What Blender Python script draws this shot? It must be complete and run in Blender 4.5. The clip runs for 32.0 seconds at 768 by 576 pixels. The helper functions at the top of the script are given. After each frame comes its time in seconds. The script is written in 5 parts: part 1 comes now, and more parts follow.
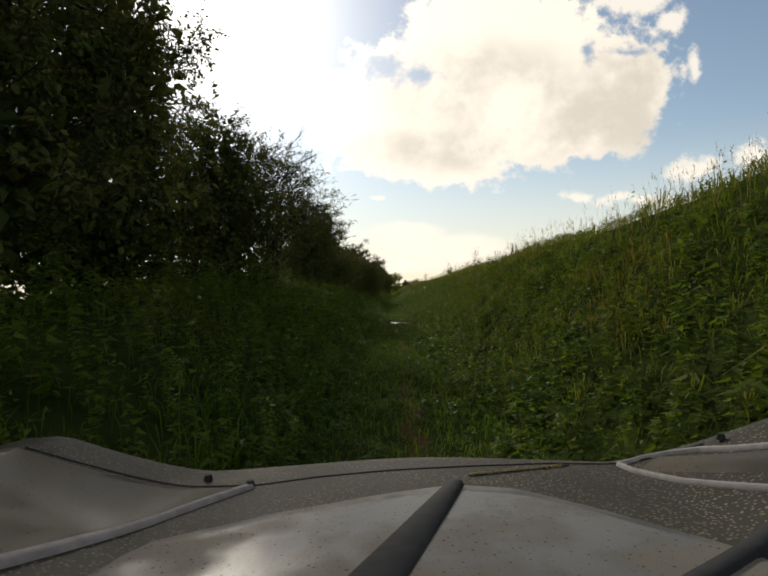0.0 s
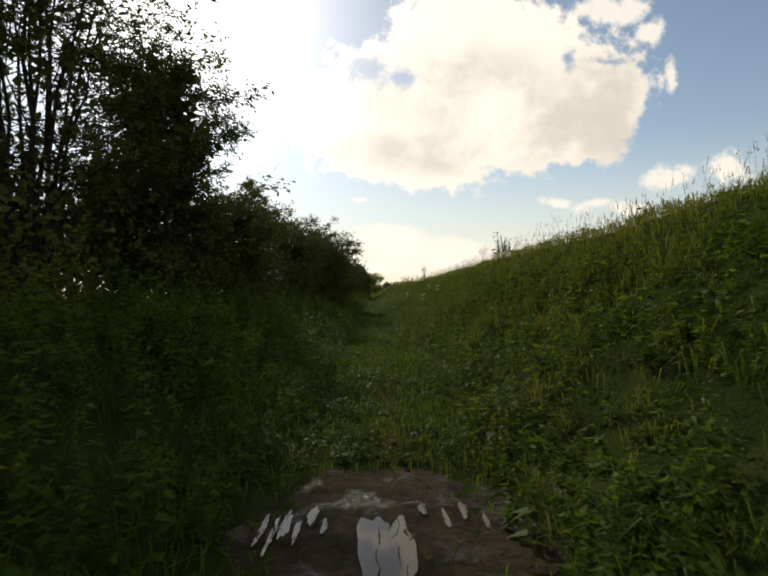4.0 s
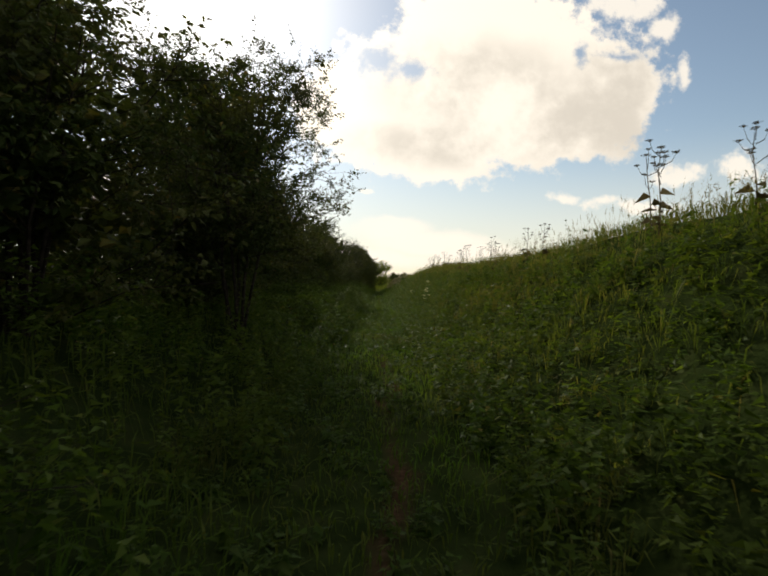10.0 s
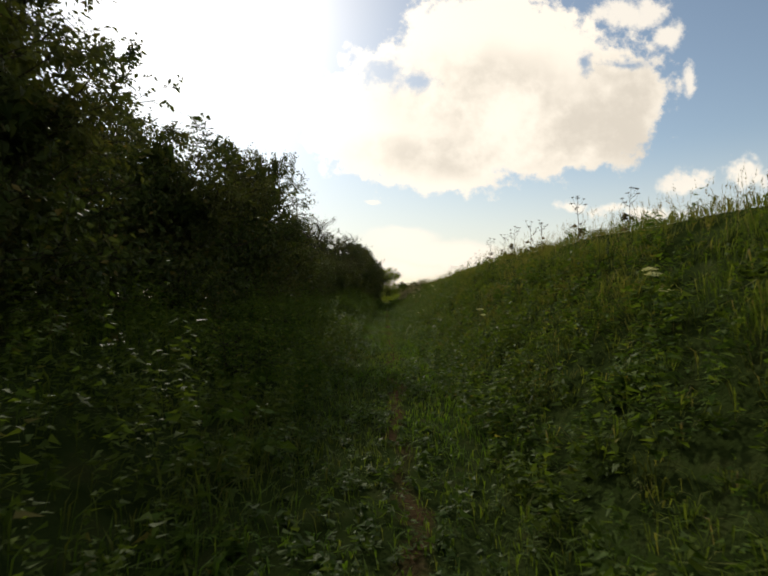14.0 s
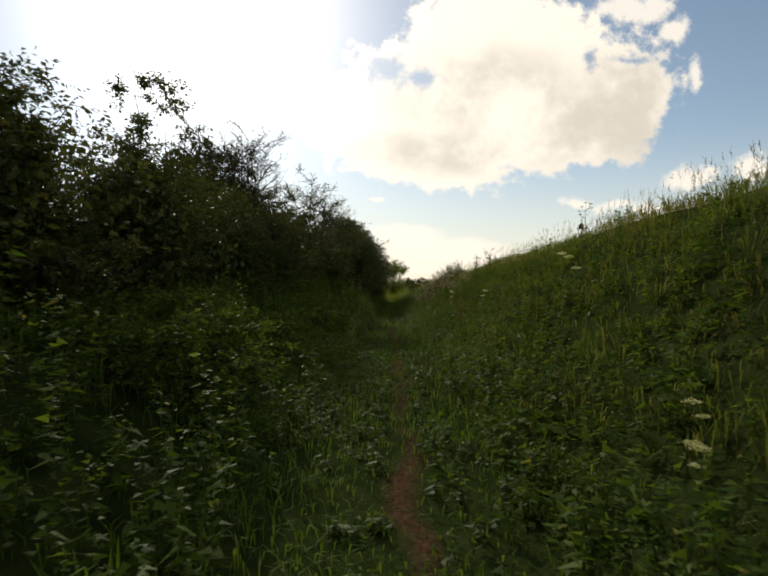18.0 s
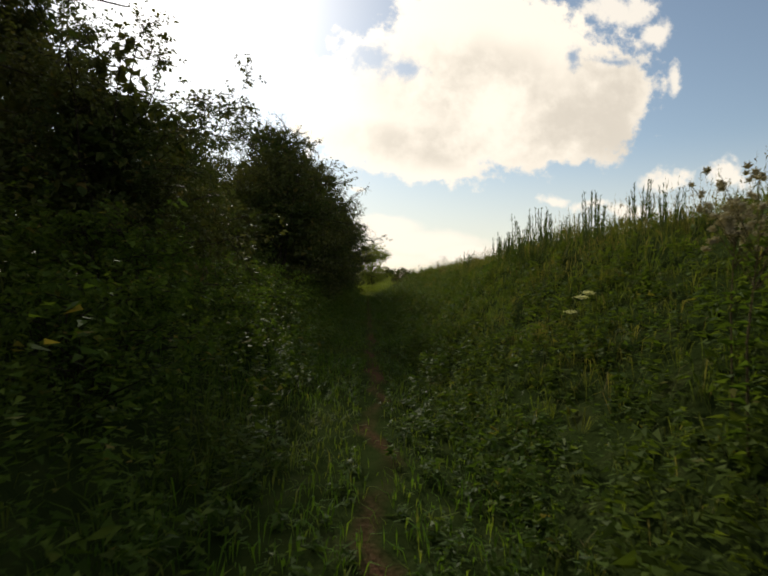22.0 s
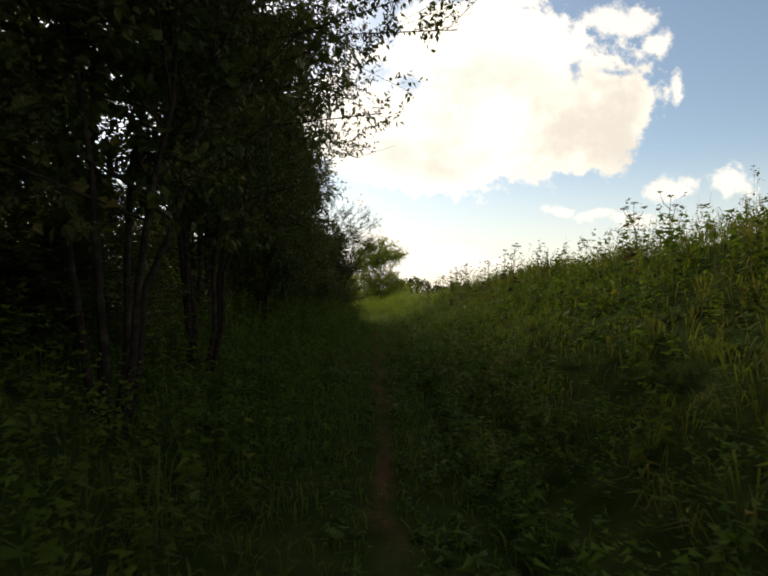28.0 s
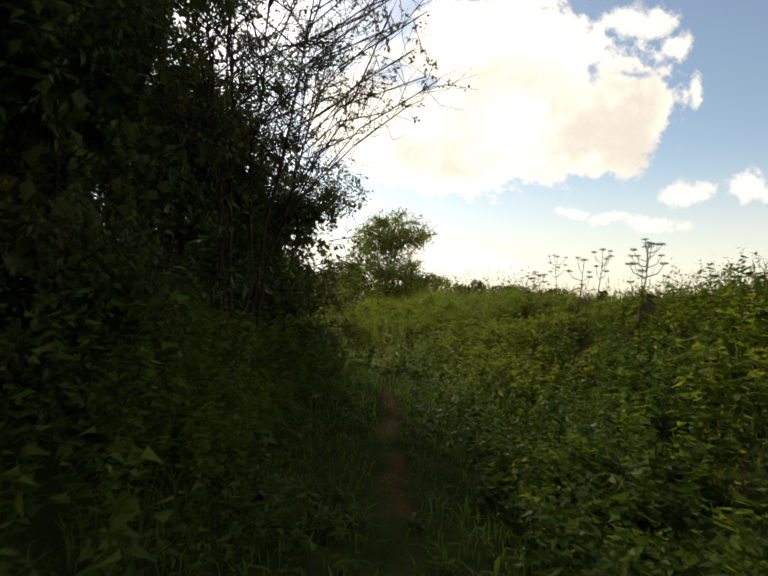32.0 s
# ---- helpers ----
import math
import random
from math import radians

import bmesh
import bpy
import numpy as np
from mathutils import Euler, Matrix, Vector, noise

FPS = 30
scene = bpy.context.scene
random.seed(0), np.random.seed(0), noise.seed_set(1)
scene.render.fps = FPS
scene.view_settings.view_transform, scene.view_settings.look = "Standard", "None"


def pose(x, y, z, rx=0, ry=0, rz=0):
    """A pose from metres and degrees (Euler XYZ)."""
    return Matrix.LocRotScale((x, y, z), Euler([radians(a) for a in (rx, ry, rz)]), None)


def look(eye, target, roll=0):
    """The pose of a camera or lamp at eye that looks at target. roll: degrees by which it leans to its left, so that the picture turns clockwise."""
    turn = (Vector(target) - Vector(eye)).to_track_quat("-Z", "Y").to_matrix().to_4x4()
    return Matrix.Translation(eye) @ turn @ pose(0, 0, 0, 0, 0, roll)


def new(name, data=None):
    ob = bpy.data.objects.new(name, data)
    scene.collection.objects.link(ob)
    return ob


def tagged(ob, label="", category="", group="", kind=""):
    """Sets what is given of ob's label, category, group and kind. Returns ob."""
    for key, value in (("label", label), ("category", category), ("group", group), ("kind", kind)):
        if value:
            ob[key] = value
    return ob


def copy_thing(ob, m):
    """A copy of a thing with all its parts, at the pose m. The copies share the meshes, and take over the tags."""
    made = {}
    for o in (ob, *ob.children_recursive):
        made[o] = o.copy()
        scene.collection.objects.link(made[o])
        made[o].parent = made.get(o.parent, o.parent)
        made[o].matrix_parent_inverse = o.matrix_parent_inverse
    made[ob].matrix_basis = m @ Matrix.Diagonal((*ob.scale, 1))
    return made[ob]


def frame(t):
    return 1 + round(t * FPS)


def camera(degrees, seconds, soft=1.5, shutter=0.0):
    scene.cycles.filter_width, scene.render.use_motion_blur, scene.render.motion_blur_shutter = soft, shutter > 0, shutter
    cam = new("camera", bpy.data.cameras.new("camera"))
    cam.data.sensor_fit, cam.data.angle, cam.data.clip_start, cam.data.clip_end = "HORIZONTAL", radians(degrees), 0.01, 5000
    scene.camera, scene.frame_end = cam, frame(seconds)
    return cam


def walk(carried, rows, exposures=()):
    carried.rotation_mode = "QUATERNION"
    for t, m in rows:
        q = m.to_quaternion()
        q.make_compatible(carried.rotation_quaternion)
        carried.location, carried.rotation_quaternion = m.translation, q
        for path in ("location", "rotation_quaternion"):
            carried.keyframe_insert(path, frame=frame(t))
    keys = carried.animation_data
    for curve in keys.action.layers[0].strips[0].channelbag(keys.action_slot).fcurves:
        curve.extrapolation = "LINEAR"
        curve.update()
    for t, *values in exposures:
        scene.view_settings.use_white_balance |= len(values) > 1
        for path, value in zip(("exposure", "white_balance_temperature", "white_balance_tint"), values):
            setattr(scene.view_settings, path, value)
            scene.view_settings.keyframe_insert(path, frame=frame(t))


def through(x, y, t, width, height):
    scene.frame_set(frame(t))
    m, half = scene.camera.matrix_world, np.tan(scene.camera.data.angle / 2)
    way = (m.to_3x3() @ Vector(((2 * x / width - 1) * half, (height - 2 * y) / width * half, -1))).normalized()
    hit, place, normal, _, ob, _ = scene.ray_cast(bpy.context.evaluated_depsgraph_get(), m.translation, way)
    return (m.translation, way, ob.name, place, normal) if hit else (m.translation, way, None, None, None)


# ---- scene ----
# A slow drive along an overgrown green lane between a wooded bank and a grassy bank.
cam = camera(70.0, 32.0, soft=1.9, shutter=0.08)
ROWS = (
    (0.0, 0, 0.0, 1.5, 90.38, 1.85, 0.94), (0.1, 0, 0.06, 1.5, 90.38, 1.85, 0.94), (0.2, 0, 0.5, 1.5, 90.38, 1.85, 0.94),
    (0.5, 0, 2.75, 1.5, 90.47, 2.0, 1.37), (1.0, 0, 5.5, 1.5, 89.91, 1.57, 1.33), (1.5, 0, 8.25, 1.5, 90.22, 1.34, 0.78),
    (2.0, 0, 11.0, 1.5, 89.85, 1.14, 0.08), (2.5, 0, 13.75, 1.5, 89.98, 1.18, -0.13), (3.0, 0, 16.5, 1.5, 90.09, 1.22, -0.51),
    (3.5, 0, 19.25, 1.5, 90.12, 1.3, -0.55), (4.0, 0, 22.0, 1.5, 90.54, 1.07, -1.14), (4.5, 0, 24.75, 1.5, 88.11, 0.18, -2.81),
    (6.5, 0, 35.75, 1.5, 89.99, 1.43, -0.38), (7.0, 0, 38.5, 1.5, 90.58, 0.81, -0.51), (7.5, 0, 41.25, 1.5, 90.94, 0.96, -0.63),
    (8.0, 0, 44.0, 1.5, 90.5, 0.44, -0.9), (8.5, 0, 46.75, 1.5, 89.47, 0.12, -1.29), (9.0, 0, 49.5, 1.5, 90.34, -0.63, -1.23),
    (9.5, 0, 52.25, 1.5, 90.28, 0.02, -0.55), (10.0, 0, 55.0, 1.5, 89.74, -0.29, -0.63), (10.5, 0, 57.75, 1.5, 90.48, -0.31, -0.23),
    (11.0, 0, 60.5, 1.5, 90.09, 0.44, -0.14), (11.5, 0, 63.25, 1.5, 89.14, -0.25, -0.3), (12.0, 0, 66.0, 1.5, 90.24, -0.13, 0.13),
    (12.5, 0, 68.75, 1.5, 91.02, 0.51, 1.51), (13.0, 0, 71.5, 1.5, 88.96, -0.43, 1.46), (13.5, 0, 74.25, 1.5, 90.22, -0.4, 0.92),
    (14.0, 0, 77.0, 1.5, 90.83, 0.31, 0.16), (14.5, 0, 79.75, 1.5, 89.45, 0.08, -0.52), (15.0, 0, 82.5, 1.5, 89.77, -0.16, -1.11),
    (15.5, 0, 85.25, 1.5, 89.24, -0.39, -0.62), (17.5, 0, 96.25, 1.5, 90.43, 0.57, 0.56), (18.0, 0, 99.0, 1.5, 90.55, 0.5, 0.65),
    (18.5, 0, 101.75, 1.5, 89.62, -0.11, 0.17), (19.0, 0, 104.5, 1.5, 90.37, -0.5, -0.97), (19.5, 0, 107.25, 1.5, 90.77, -0.2, -1.51),
    (20.0, 0, 110.0, 1.5, 90.18, -0.79, -2.06), (20.5, 0, 112.75, 1.5, 89.07, -0.89, -2.17), (21.0, 0, 115.5, 1.5, 89.19, -1.03, -1.85),
    (21.5, 0, 118.25, 1.5, 91.31, -1.65, -1.66), (22.0, 0, 121.0, 1.5, 89.6, -1.46, -1.76), (22.5, 0, 123.75, 1.5, 91.3, -0.62, -1.6),
    (23.0, 0, 126.5, 1.5, 91.62, -0.47, -1.43), (23.5, 0, 129.25, 1.5, 88.99, -0.81, -1.04), (24.0, 0, 132.0, 1.5, 90.61, -0.01, -1.18),
    (24.5, 0, 134.75, 1.5, 89.65, -0.6, -1.3), (25.0, 0, 137.5, 1.5, 92.64, -0.45, -1.97), (25.5, 0, 140.25, 1.5, 90.34, -1.48, -2.49),
    (27.5, 0, 151.25, 1.5, 90.39, -0.51, -1.09), (28.0, 0, 154.0, 1.5, 90.91, -0.62, -1.12), (28.5, 0, 156.75, 1.5, 89.79, -0.84, -1.2),
    (29.0, 0, 159.5, 1.5, 91.02, -1.03, -1.63), (29.5, 0, 162.25, 1.5, 90.64, -1.41, -2.07), (30.0, 0, 165.0, 1.5, 90.31, -2.0, -0.47),
    (30.5, 0, 167.75, 1.5, 90.49, -2.0, -0.46), (31.0, 0, 170.5, 1.5, 90.8, -2.0, 0.28), (31.5, 0, 173.25, 1.5, 90.57, -1.82, 0.06),
    (32.0, 0, 176.0, 1.5, 90.73, -2.0, 0.0),
)
walk(cam, [(r[0], pose(*r[1:])) for r in ROWS],
     exposures=((0, 0.0, 6850, 10), (23.5, 0.0, 6850, 10), (25.0, 0.15, 6850, 10), (28.0, 0.27, 6850, 10), (32.0, 0.27, 6850, 10)))

# ---- world: broken cumulus in a pale blue sky, sun behind thin cloud ahead on the left ----
SUN_WAY = Vector((-0.36, 1.0, 0.56)).normalized()
rng = np.random.default_rng(7)


def build_sky():
    world = bpy.data.worlds.new("sky")
    scene.world = world
    world.use_nodes = True
    nt = world.node_tree
    nt.nodes.clear()
    N, L = nt.nodes.new, nt.links.new

    def math_node(op, a, b=None, c=None, clamp=False):
        n = N("ShaderNodeMath")
        n.operation, n.use_clamp = op, clamp
        for k, v in enumerate((a, b, c)):
            if v is None:
                continue
            if isinstance(v, (int, float)):
                n.inputs[k].default_value = v
            else:
                L(v, n.inputs[k])
        return n.outputs[0]

    def vec_node(op, a, b):
        n = N("ShaderNodeVectorMath")
        n.operation = op
        for k, v in enumerate((a, b)):
            if isinstance(v, tuple):
                n.inputs[k].default_value = v
            else:
                L(v, n.inputs[k])
        return n

    def ramp(v, lo, hi, to0=0.0, to1=1.0):
        n = N("ShaderNodeMapRange")
        n.interpolation_type = "SMOOTHSTEP"
        L(v, n.inputs[0])
        for k, x in enumerate((lo, hi, to0, to1)):
            n.inputs[k + 1].default_value = x
        return n.outputs[0]

    def fog(vec, scale, detail, rough=0.55):
        n = N("ShaderNodeTexNoise")
        n.inputs["Scale"].default_value, n.inputs["Detail"].default_value = scale, detail
        n.inputs["Roughness"].default_value = rough
        L(vec, n.inputs["Vector"])
        return n.outputs["Fac"]

    def mix(fac, a, b):
        n = N("ShaderNodeMix")
        n.data_type = "RGBA"
        if isinstance(fac, float):
            n.inputs[0].default_value = fac
        else:
            L(fac, n.inputs[0])
        for k, v in ((6, a), (7, b)):
            if isinstance(v, tuple):
                n.inputs[k].default_value = (*v, 1)
            else:
                L(v, n.inputs[k])
        return n.outputs[2]

    way = N("ShaderNodeTexCoord").outputs["Generated"]
    sep = N("ShaderNodeSeparateXYZ")
    L(way, sep.inputs[0])
    x, y, z = sep.outputs
    ahead = math_node("MAXIMUM", y, 0.03)
    comb = N("ShaderNodeCombineXYZ")
    L(math_node("DIVIDE", x, ahead), comb.inputs[0])
    L(math_node("DIVIDE", z, ahead), comb.inputs[1])
    flat = comb.outputs[0]
    wob = N("ShaderNodeTexNoise")
    wob.inputs["Scale"].default_value, wob.inputs["Detail"].default_value = 9.0, 5.0
    L(flat, wob.inputs["Vector"])
    shift = vec_node("MULTIPLY", vec_node("SUBTRACT", wob.outputs["Color"], (0.5, 0.5, 0.5)).outputs[0], (0.055, 0.05, 0.0))
    bent = vec_node("ADD", flat, shift.outputs[0]).outputs[0]

    def blob(cu, cv, ru, rv):
        d = vec_node("MULTIPLY", vec_node("SUBTRACT", bent, (cu, cv, 0.0)).outputs[0], (1 / ru, 1 / rv, 0.0))
        n = N("ShaderNodeVectorMath")
        n.operation = "LENGTH"
        L(d.outputs[0], n.inputs[0])
        return math_node("SUBTRACT", 1.0, n.outputs["Value"])

    def union(items):
        out = None
        for item in items:
            b = blob(*item)
            out = b if out is None else math_node("SMOOTH_MAX", out, b, 0.12)
        return out

    # heaps of cloud, each as a centre and two half-widths on a plane one unit ahead
    big = union(((0.113, 0.337, 0.241, 0.152), (0.318, 0.355, 0.21, 0.147), (0.024, 0.283, 0.14, 0.085), (0.202, 0.462, 0.19, 0.11), (0.095, 0.239, 0.15, 0.05),
                 (0.309, 0.266, 0.13, 0.055), (0.434, 0.355, 0.095, 0.095), (-0.05, 0.337, 0.10, 0.10)))
    holes = union(((-0.005, 0.400, 0.062, 0.034), (0.045, 0.388, 0.052, 0.024), (0.372, 0.420, 0.016, 0.032), (0.44, 0.42, 0.05, 0.012)))
    small = union(((0.336, 0.158, 0.036, 0.014), (0.551, 0.208, 0.052, 0.028), (0.676, 0.225, 0.045, 0.034), (0.524, 0.476, 0.03, 0.032), (0.452, 0.520, 0.07, 0.03),
                   (0.557, 0.382, 0.012, 0.045), (-0.026, 0.174, 0.018, 0.006), (0.412, 0.154, 0.02, 0.012), (0.47, 0.145, 0.085, 0.016)))
    low = union(((0.032, 0.10, 0.085, 0.027), (0.175, 0.06, 0.11, 0.022), (0.095, 0.078, 0.14, 0.025), (-0.1, 0.05, 0.3, 0.03)))
    shade = union(((0.32, 0.30, 0.24, 0.085), (0.18, 0.37, 0.16, 0.075), (0.44, 0.36, 0.09, 0.08), (0.12, 0.26, 0.16, 0.04)))
    fluff = math_node("SUBTRACT", fog(flat, 11.0, 9.0, 0.62), 0.5)
    lace = math_node("MULTIPLY_ADD", math_node("SUBTRACT", fog(flat, 38.0, 6.0, 0.6), 0.5), 0.7, fluff)
    edge = math_node("MULTIPLY_ADD", lace, 1.0, big)
    body = ramp(edge, -0.06, 0.2)
    body = math_node("MULTIPLY", body, math_node("SUBTRACT", 1.0, ramp(math_node("MULTIPLY_ADD", lace, 2.6, holes), -0.15, 0.85, 0.0, 0.9)))
    bits = ramp(math_node("MULTIPLY_ADD", lace, 2.8, small), -0.1, 0.75, 0.0, 0.85)
    haze = ramp(math_node("MULTIPLY_ADD", fluff, 0.8, low), -0.1, 0.6, 0.0, 0.9)
    front = math_node("MAXIMUM", math_node("MAXIMUM", body, bits), haze)
    # the rest of the sky: the same kind of broken cloud
    rest = ramp(fog(way, 2.3, 8.0, 0.6), 0.46, 0.60)
    is_front = ramp(y, 0.45, 0.62)
    cover = math_node("ADD", math_node("MULTIPLY", front, is_front), math_node("MULTIPLY", rest, math_node("SUBTRACT", 1.0, is_front)))

    sky = N("ShaderNodeTexSky")
    sky.sky_type, sky.sun_disc = "NISHITA", False
    sky.sun_elevation = math.asin(SUN_WAY.z)
    sky.sun_rotation = math.atan2(SUN_WAY.x, SUN_WAY.y)
    sky.air_density, sky.dust_density = 1.0, 0.15
    blue = vec_node("MULTIPLY", sky.outputs[0], (0.114, 0.107, 0.099)).outputs[0]
    # cloud: bright where thin, warm grey where thick
    thick = math_node("MULTIPLY", ramp(shade, -0.6, 0.55), ramp(math_node("MULTIPLY_ADD", lace, 0.45, fog(bent, 5.0, 3.0)), 0.26, 0.66))
    cloud = mix(thick, (1.07, 1.0, 0.89), (0.73, 0.68, 0.605))
    sun_dot = N("ShaderNodeVectorMath")
    sun_dot.operation = "DOT_PRODUCT"
    L(way, sun_dot.inputs[0])
    sun_dot.inputs[1].default_value = tuple(SUN_WAY)
    near_sun = math_node("MAXIMUM", sun_dot.outputs["Value"], 0.0)
    glow = math_node("ADD", math_node("MULTIPLY", math_node("POWER", near_sun, 45.0), 1.0), math_node("MULTIPLY", math_node("POWER", near_sun, 12.0), 0.26))
    horizon = ramp(z, 0.0, 0.26, 0.75, 0.0)
    base = mix(horizon, blue, (0.80, 0.76, 0.68))
    col = mix(cover, base, cloud)
    tint = vec_node("SCALE", (1.0, 0.95, 0.86), (0, 0, 0))
    L(glow, tint.inputs["Scale"])
    total = vec_node("ADD", col, tint.outputs[0]).outputs[0]
    bg = N("ShaderNodeBackground")
    L(total, bg.inputs[0])
    bg.inputs[1].default_value = 1.0
    out = N("ShaderNodeOutputWorld")
    L(bg.outputs[0], out.inputs[0])


build_sky()
sun = new("sun", bpy.data.lights.new("sun", "SUN"))
sun.data.energy, sun.data.angle, sun.data.color = 3.0, radians(2.0), (1.0, 0.93, 0.82)
sun.matrix_world = look(SUN_WAY * 60, (0, 0, 0))

# ---- materials ----
def material(name, rough=0.8, metal=0.0):
    m = bpy.data.materials.new(name)
    m.use_nodes = True
    nt = m.node_tree
    b = nt.nodes["Principled BSDF"]
    b.inputs["Roughness"].default_value, b.inputs["Metallic"].default_value = rough, metal
    return m, nt, b


def noise_tex(nt, scale, detail=4.0, coords="Object"):
    tc = nt.nodes.new("ShaderNodeTexCoord")
    n = nt.nodes.new("ShaderNodeTexNoise")
    n.inputs["Scale"].default_value, n.inputs["Detail"].default_value = scale, detail
    nt.links.new(tc.outputs[coords], n.inputs["Vector"])
    return n.outputs["Fac"]


def ramp_of(nt, fac, stops):
    r = nt.nodes.new("ShaderNodeValToRGB")
    while len(r.color_ramp.elements) < len(stops):
        r.color_ramp.elements.new(0.5)
    for e, (p, c) in zip(r.color_ramp.elements, stops):
        e.position, e.color = p, (*c, 1)
    nt.links.new(fac, r.inputs[0])
    return r.outputs[0]


def mixed(nt, fac, a, b, mode="MIX"):
    n = nt.nodes.new("ShaderNodeMix")
    n.data_type, n.blend_type = "RGBA", mode
    for k, v in ((0, fac), (6, a), (7, b)):
        if isinstance(v, (int, float)):
            n.inputs[k].default_value = v
        elif isinstance(v, tuple):
            n.inputs[k].default_value = (*v, 1)
        else:
            nt.links.new(v, n.inputs[k])
    return n.outputs[2]


def bumped(nt, bsdf, height, strength, dist=0.02):
    b = nt.nodes.new("ShaderNodeBump")
    b.inputs["Strength"].default_value, b.inputs["Distance"].default_value = strength, dist
    nt.links.new(height, b.inputs["Height"])
    nt.links.new(b.outputs[0], bsdf.inputs["Normal"])


def leaf_material(name, stops, through, rough=0.7, patch=None, patch_scale=0.35, sheen=0.0):
    """Foliage: colour varies leaf by leaf and in larger patches; light shines through."""
    m, nt, b = material(name, rough)
    geo = nt.nodes.new("ShaderNodeNewGeometry")
    col = ramp_of(nt, geo.outputs["Random Per Island"], stops)
    if patch:
        big = nt.nodes.new("ShaderNodeMapRange")
        nt.links.new(noise_tex(nt, patch_scale, 3.0), big.inputs[0])
        big.inputs[1].default_value, big.inputs[2].default_value = 0.42, 0.68
        col = mixed(nt, big.outputs[0], col, mixed(nt, 0.7, col, patch))
    nt.links.new(col, b.inputs["Base Color"])
    b.inputs["Specular IOR Level"].default_value = sheen
    tr = nt.nodes.new("ShaderNodeBsdfTranslucent")
    nt.links.new(mixed(nt, 1.0, col, (1.25, 1.2, 0.5), "MULTIPLY"), tr.inputs[0])
    ms = nt.nodes.new("ShaderNodeMixShader")
    ms.inputs[0].default_value = through
    nt.links.new(b.outputs[0], ms.inputs[1])
    nt.links.new(tr.outputs[0], ms.inputs[2])
    nt.links.new(ms.outputs[0], nt.nodes["Material Output"].inputs[0])
    return m


GRASS = leaf_material("meadow_grass", ((0.0, (0.056, 0.092, 0.014)), (0.55, (0.086, 0.128, 0.023)), (0.88, (0.124, 0.150, 0.038)), (1.0, (0.191, 0.163, 0.076))), 0.5, 0.6,
                      patch=(0.15, 0.125, 0.045), patch_scale=0.5, sheen=0.03)
LANE_GRASS = leaf_material("lane_grass", ((0.0, (0.046, 0.097, 0.012)), (0.7, (0.072, 0.143, 0.017)), (1.0, (0.115, 0.138, 0.033))), 0.5, 0.6, patch=(0.08, 0.075, 0.028), sheen=0.03)
LANE_LEAF = leaf_material("lane_leaf", ((0.0, (0.033, 0.063, 0.012)), (0.6, (0.056, 0.099, 0.018)), (1.0, (0.084, 0.122, 0.032))), 0.45, 0.55, sheen=0.06)
# nettle and bramble leaf with sunlight painted in: brighter and yellower than NETTLE
SUN_TINTED = leaf_material("sun_tinted_leaf", ((0.0, (0.085, 0.130, 0.016)), (0.6, (0.135, 0.185, 0.023)), (1.0, (0.190, 0.215, 0.040))), 0.55, 0.55, sheen=0.07)
FIELD = leaf_material("field_grass", ((0.0, (0.10, 0.14, 0.025)), (0.7, (0.16, 0.19, 0.04)), (1.0, (0.24, 0.21, 0.08))), 0.45)
NETTLE = leaf_material("nettle_leaf", ((0.0, (0.033, 0.062, 0.011)), (0.6, (0.058, 0.105, 0.017)), (0.97, (0.104, 0.150, 0.028)), (1.0, (0.177, 0.145, 0.039))), 0.45, 0.55, patch=(0.08, 0.11, 0.02), sheen=0.03)
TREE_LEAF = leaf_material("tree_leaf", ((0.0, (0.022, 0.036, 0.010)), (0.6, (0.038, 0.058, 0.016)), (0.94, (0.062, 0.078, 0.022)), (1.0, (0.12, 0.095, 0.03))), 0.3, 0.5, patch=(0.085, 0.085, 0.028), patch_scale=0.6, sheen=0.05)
# pale green raised further so that sunlight is in the leaf colour
PALE_LEAF = leaf_material("willow_leaf", ((0.0, (0.09, 0.13, 0.03)), (0.6, (0.14, 0.185, 0.045)), (1.0, (0.22, 0.24, 0.06))), 0.6, 0.45)
DRY = leaf_material("dry_stalk", ((0.0, (0.05, 0.045, 0.025)), (0.6, (0.09, 0.075, 0.04)), (1.0, (0.14, 0.11, 0.06))), 0.15)
STALK = leaf_material("green_stalk", ((0.0, (0.05, 0.08, 0.02)), (1.0, (0.10, 0.13, 0.045))), 0.15)
FLOWER = leaf_material("white_umbel", ((0.0, (0.45, 0.47, 0.26)), (1.0, (0.72, 0.72, 0.52))), 0.3)
FLUFF = leaf_material("thistle_down", ((0.0, (0.48, 0.46, 0.37)), (0.6, (0.66, 0.63, 0.54)), (1.0, (0.36, 0.33, 0.26))), 0.45)
STRAW = leaf_material("straw_seed_head", ((0.0, (0.14, 0.12, 0.05)), (1.0, (0.30, 0.25, 0.13))), 0.35)


def bark_material():
    m, nt, b = material("bark", 0.9)
    b.inputs["Specular IOR Level"].default_value = 0.03
    f = noise_tex(nt, 9.0, 6.0)
    nt.links.new(ramp_of(nt, f, ((0.3, (0.012, 0.010, 0.008)), (0.55, (0.028, 0.023, 0.018)), (0.75, (0.055, 0.048, 0.037)))), b.inputs["Base Color"])
    bumped(nt, b, noise_tex(nt, 40.0, 4.0), 0.6, 0.015)
    return m


BARK = bark_material()


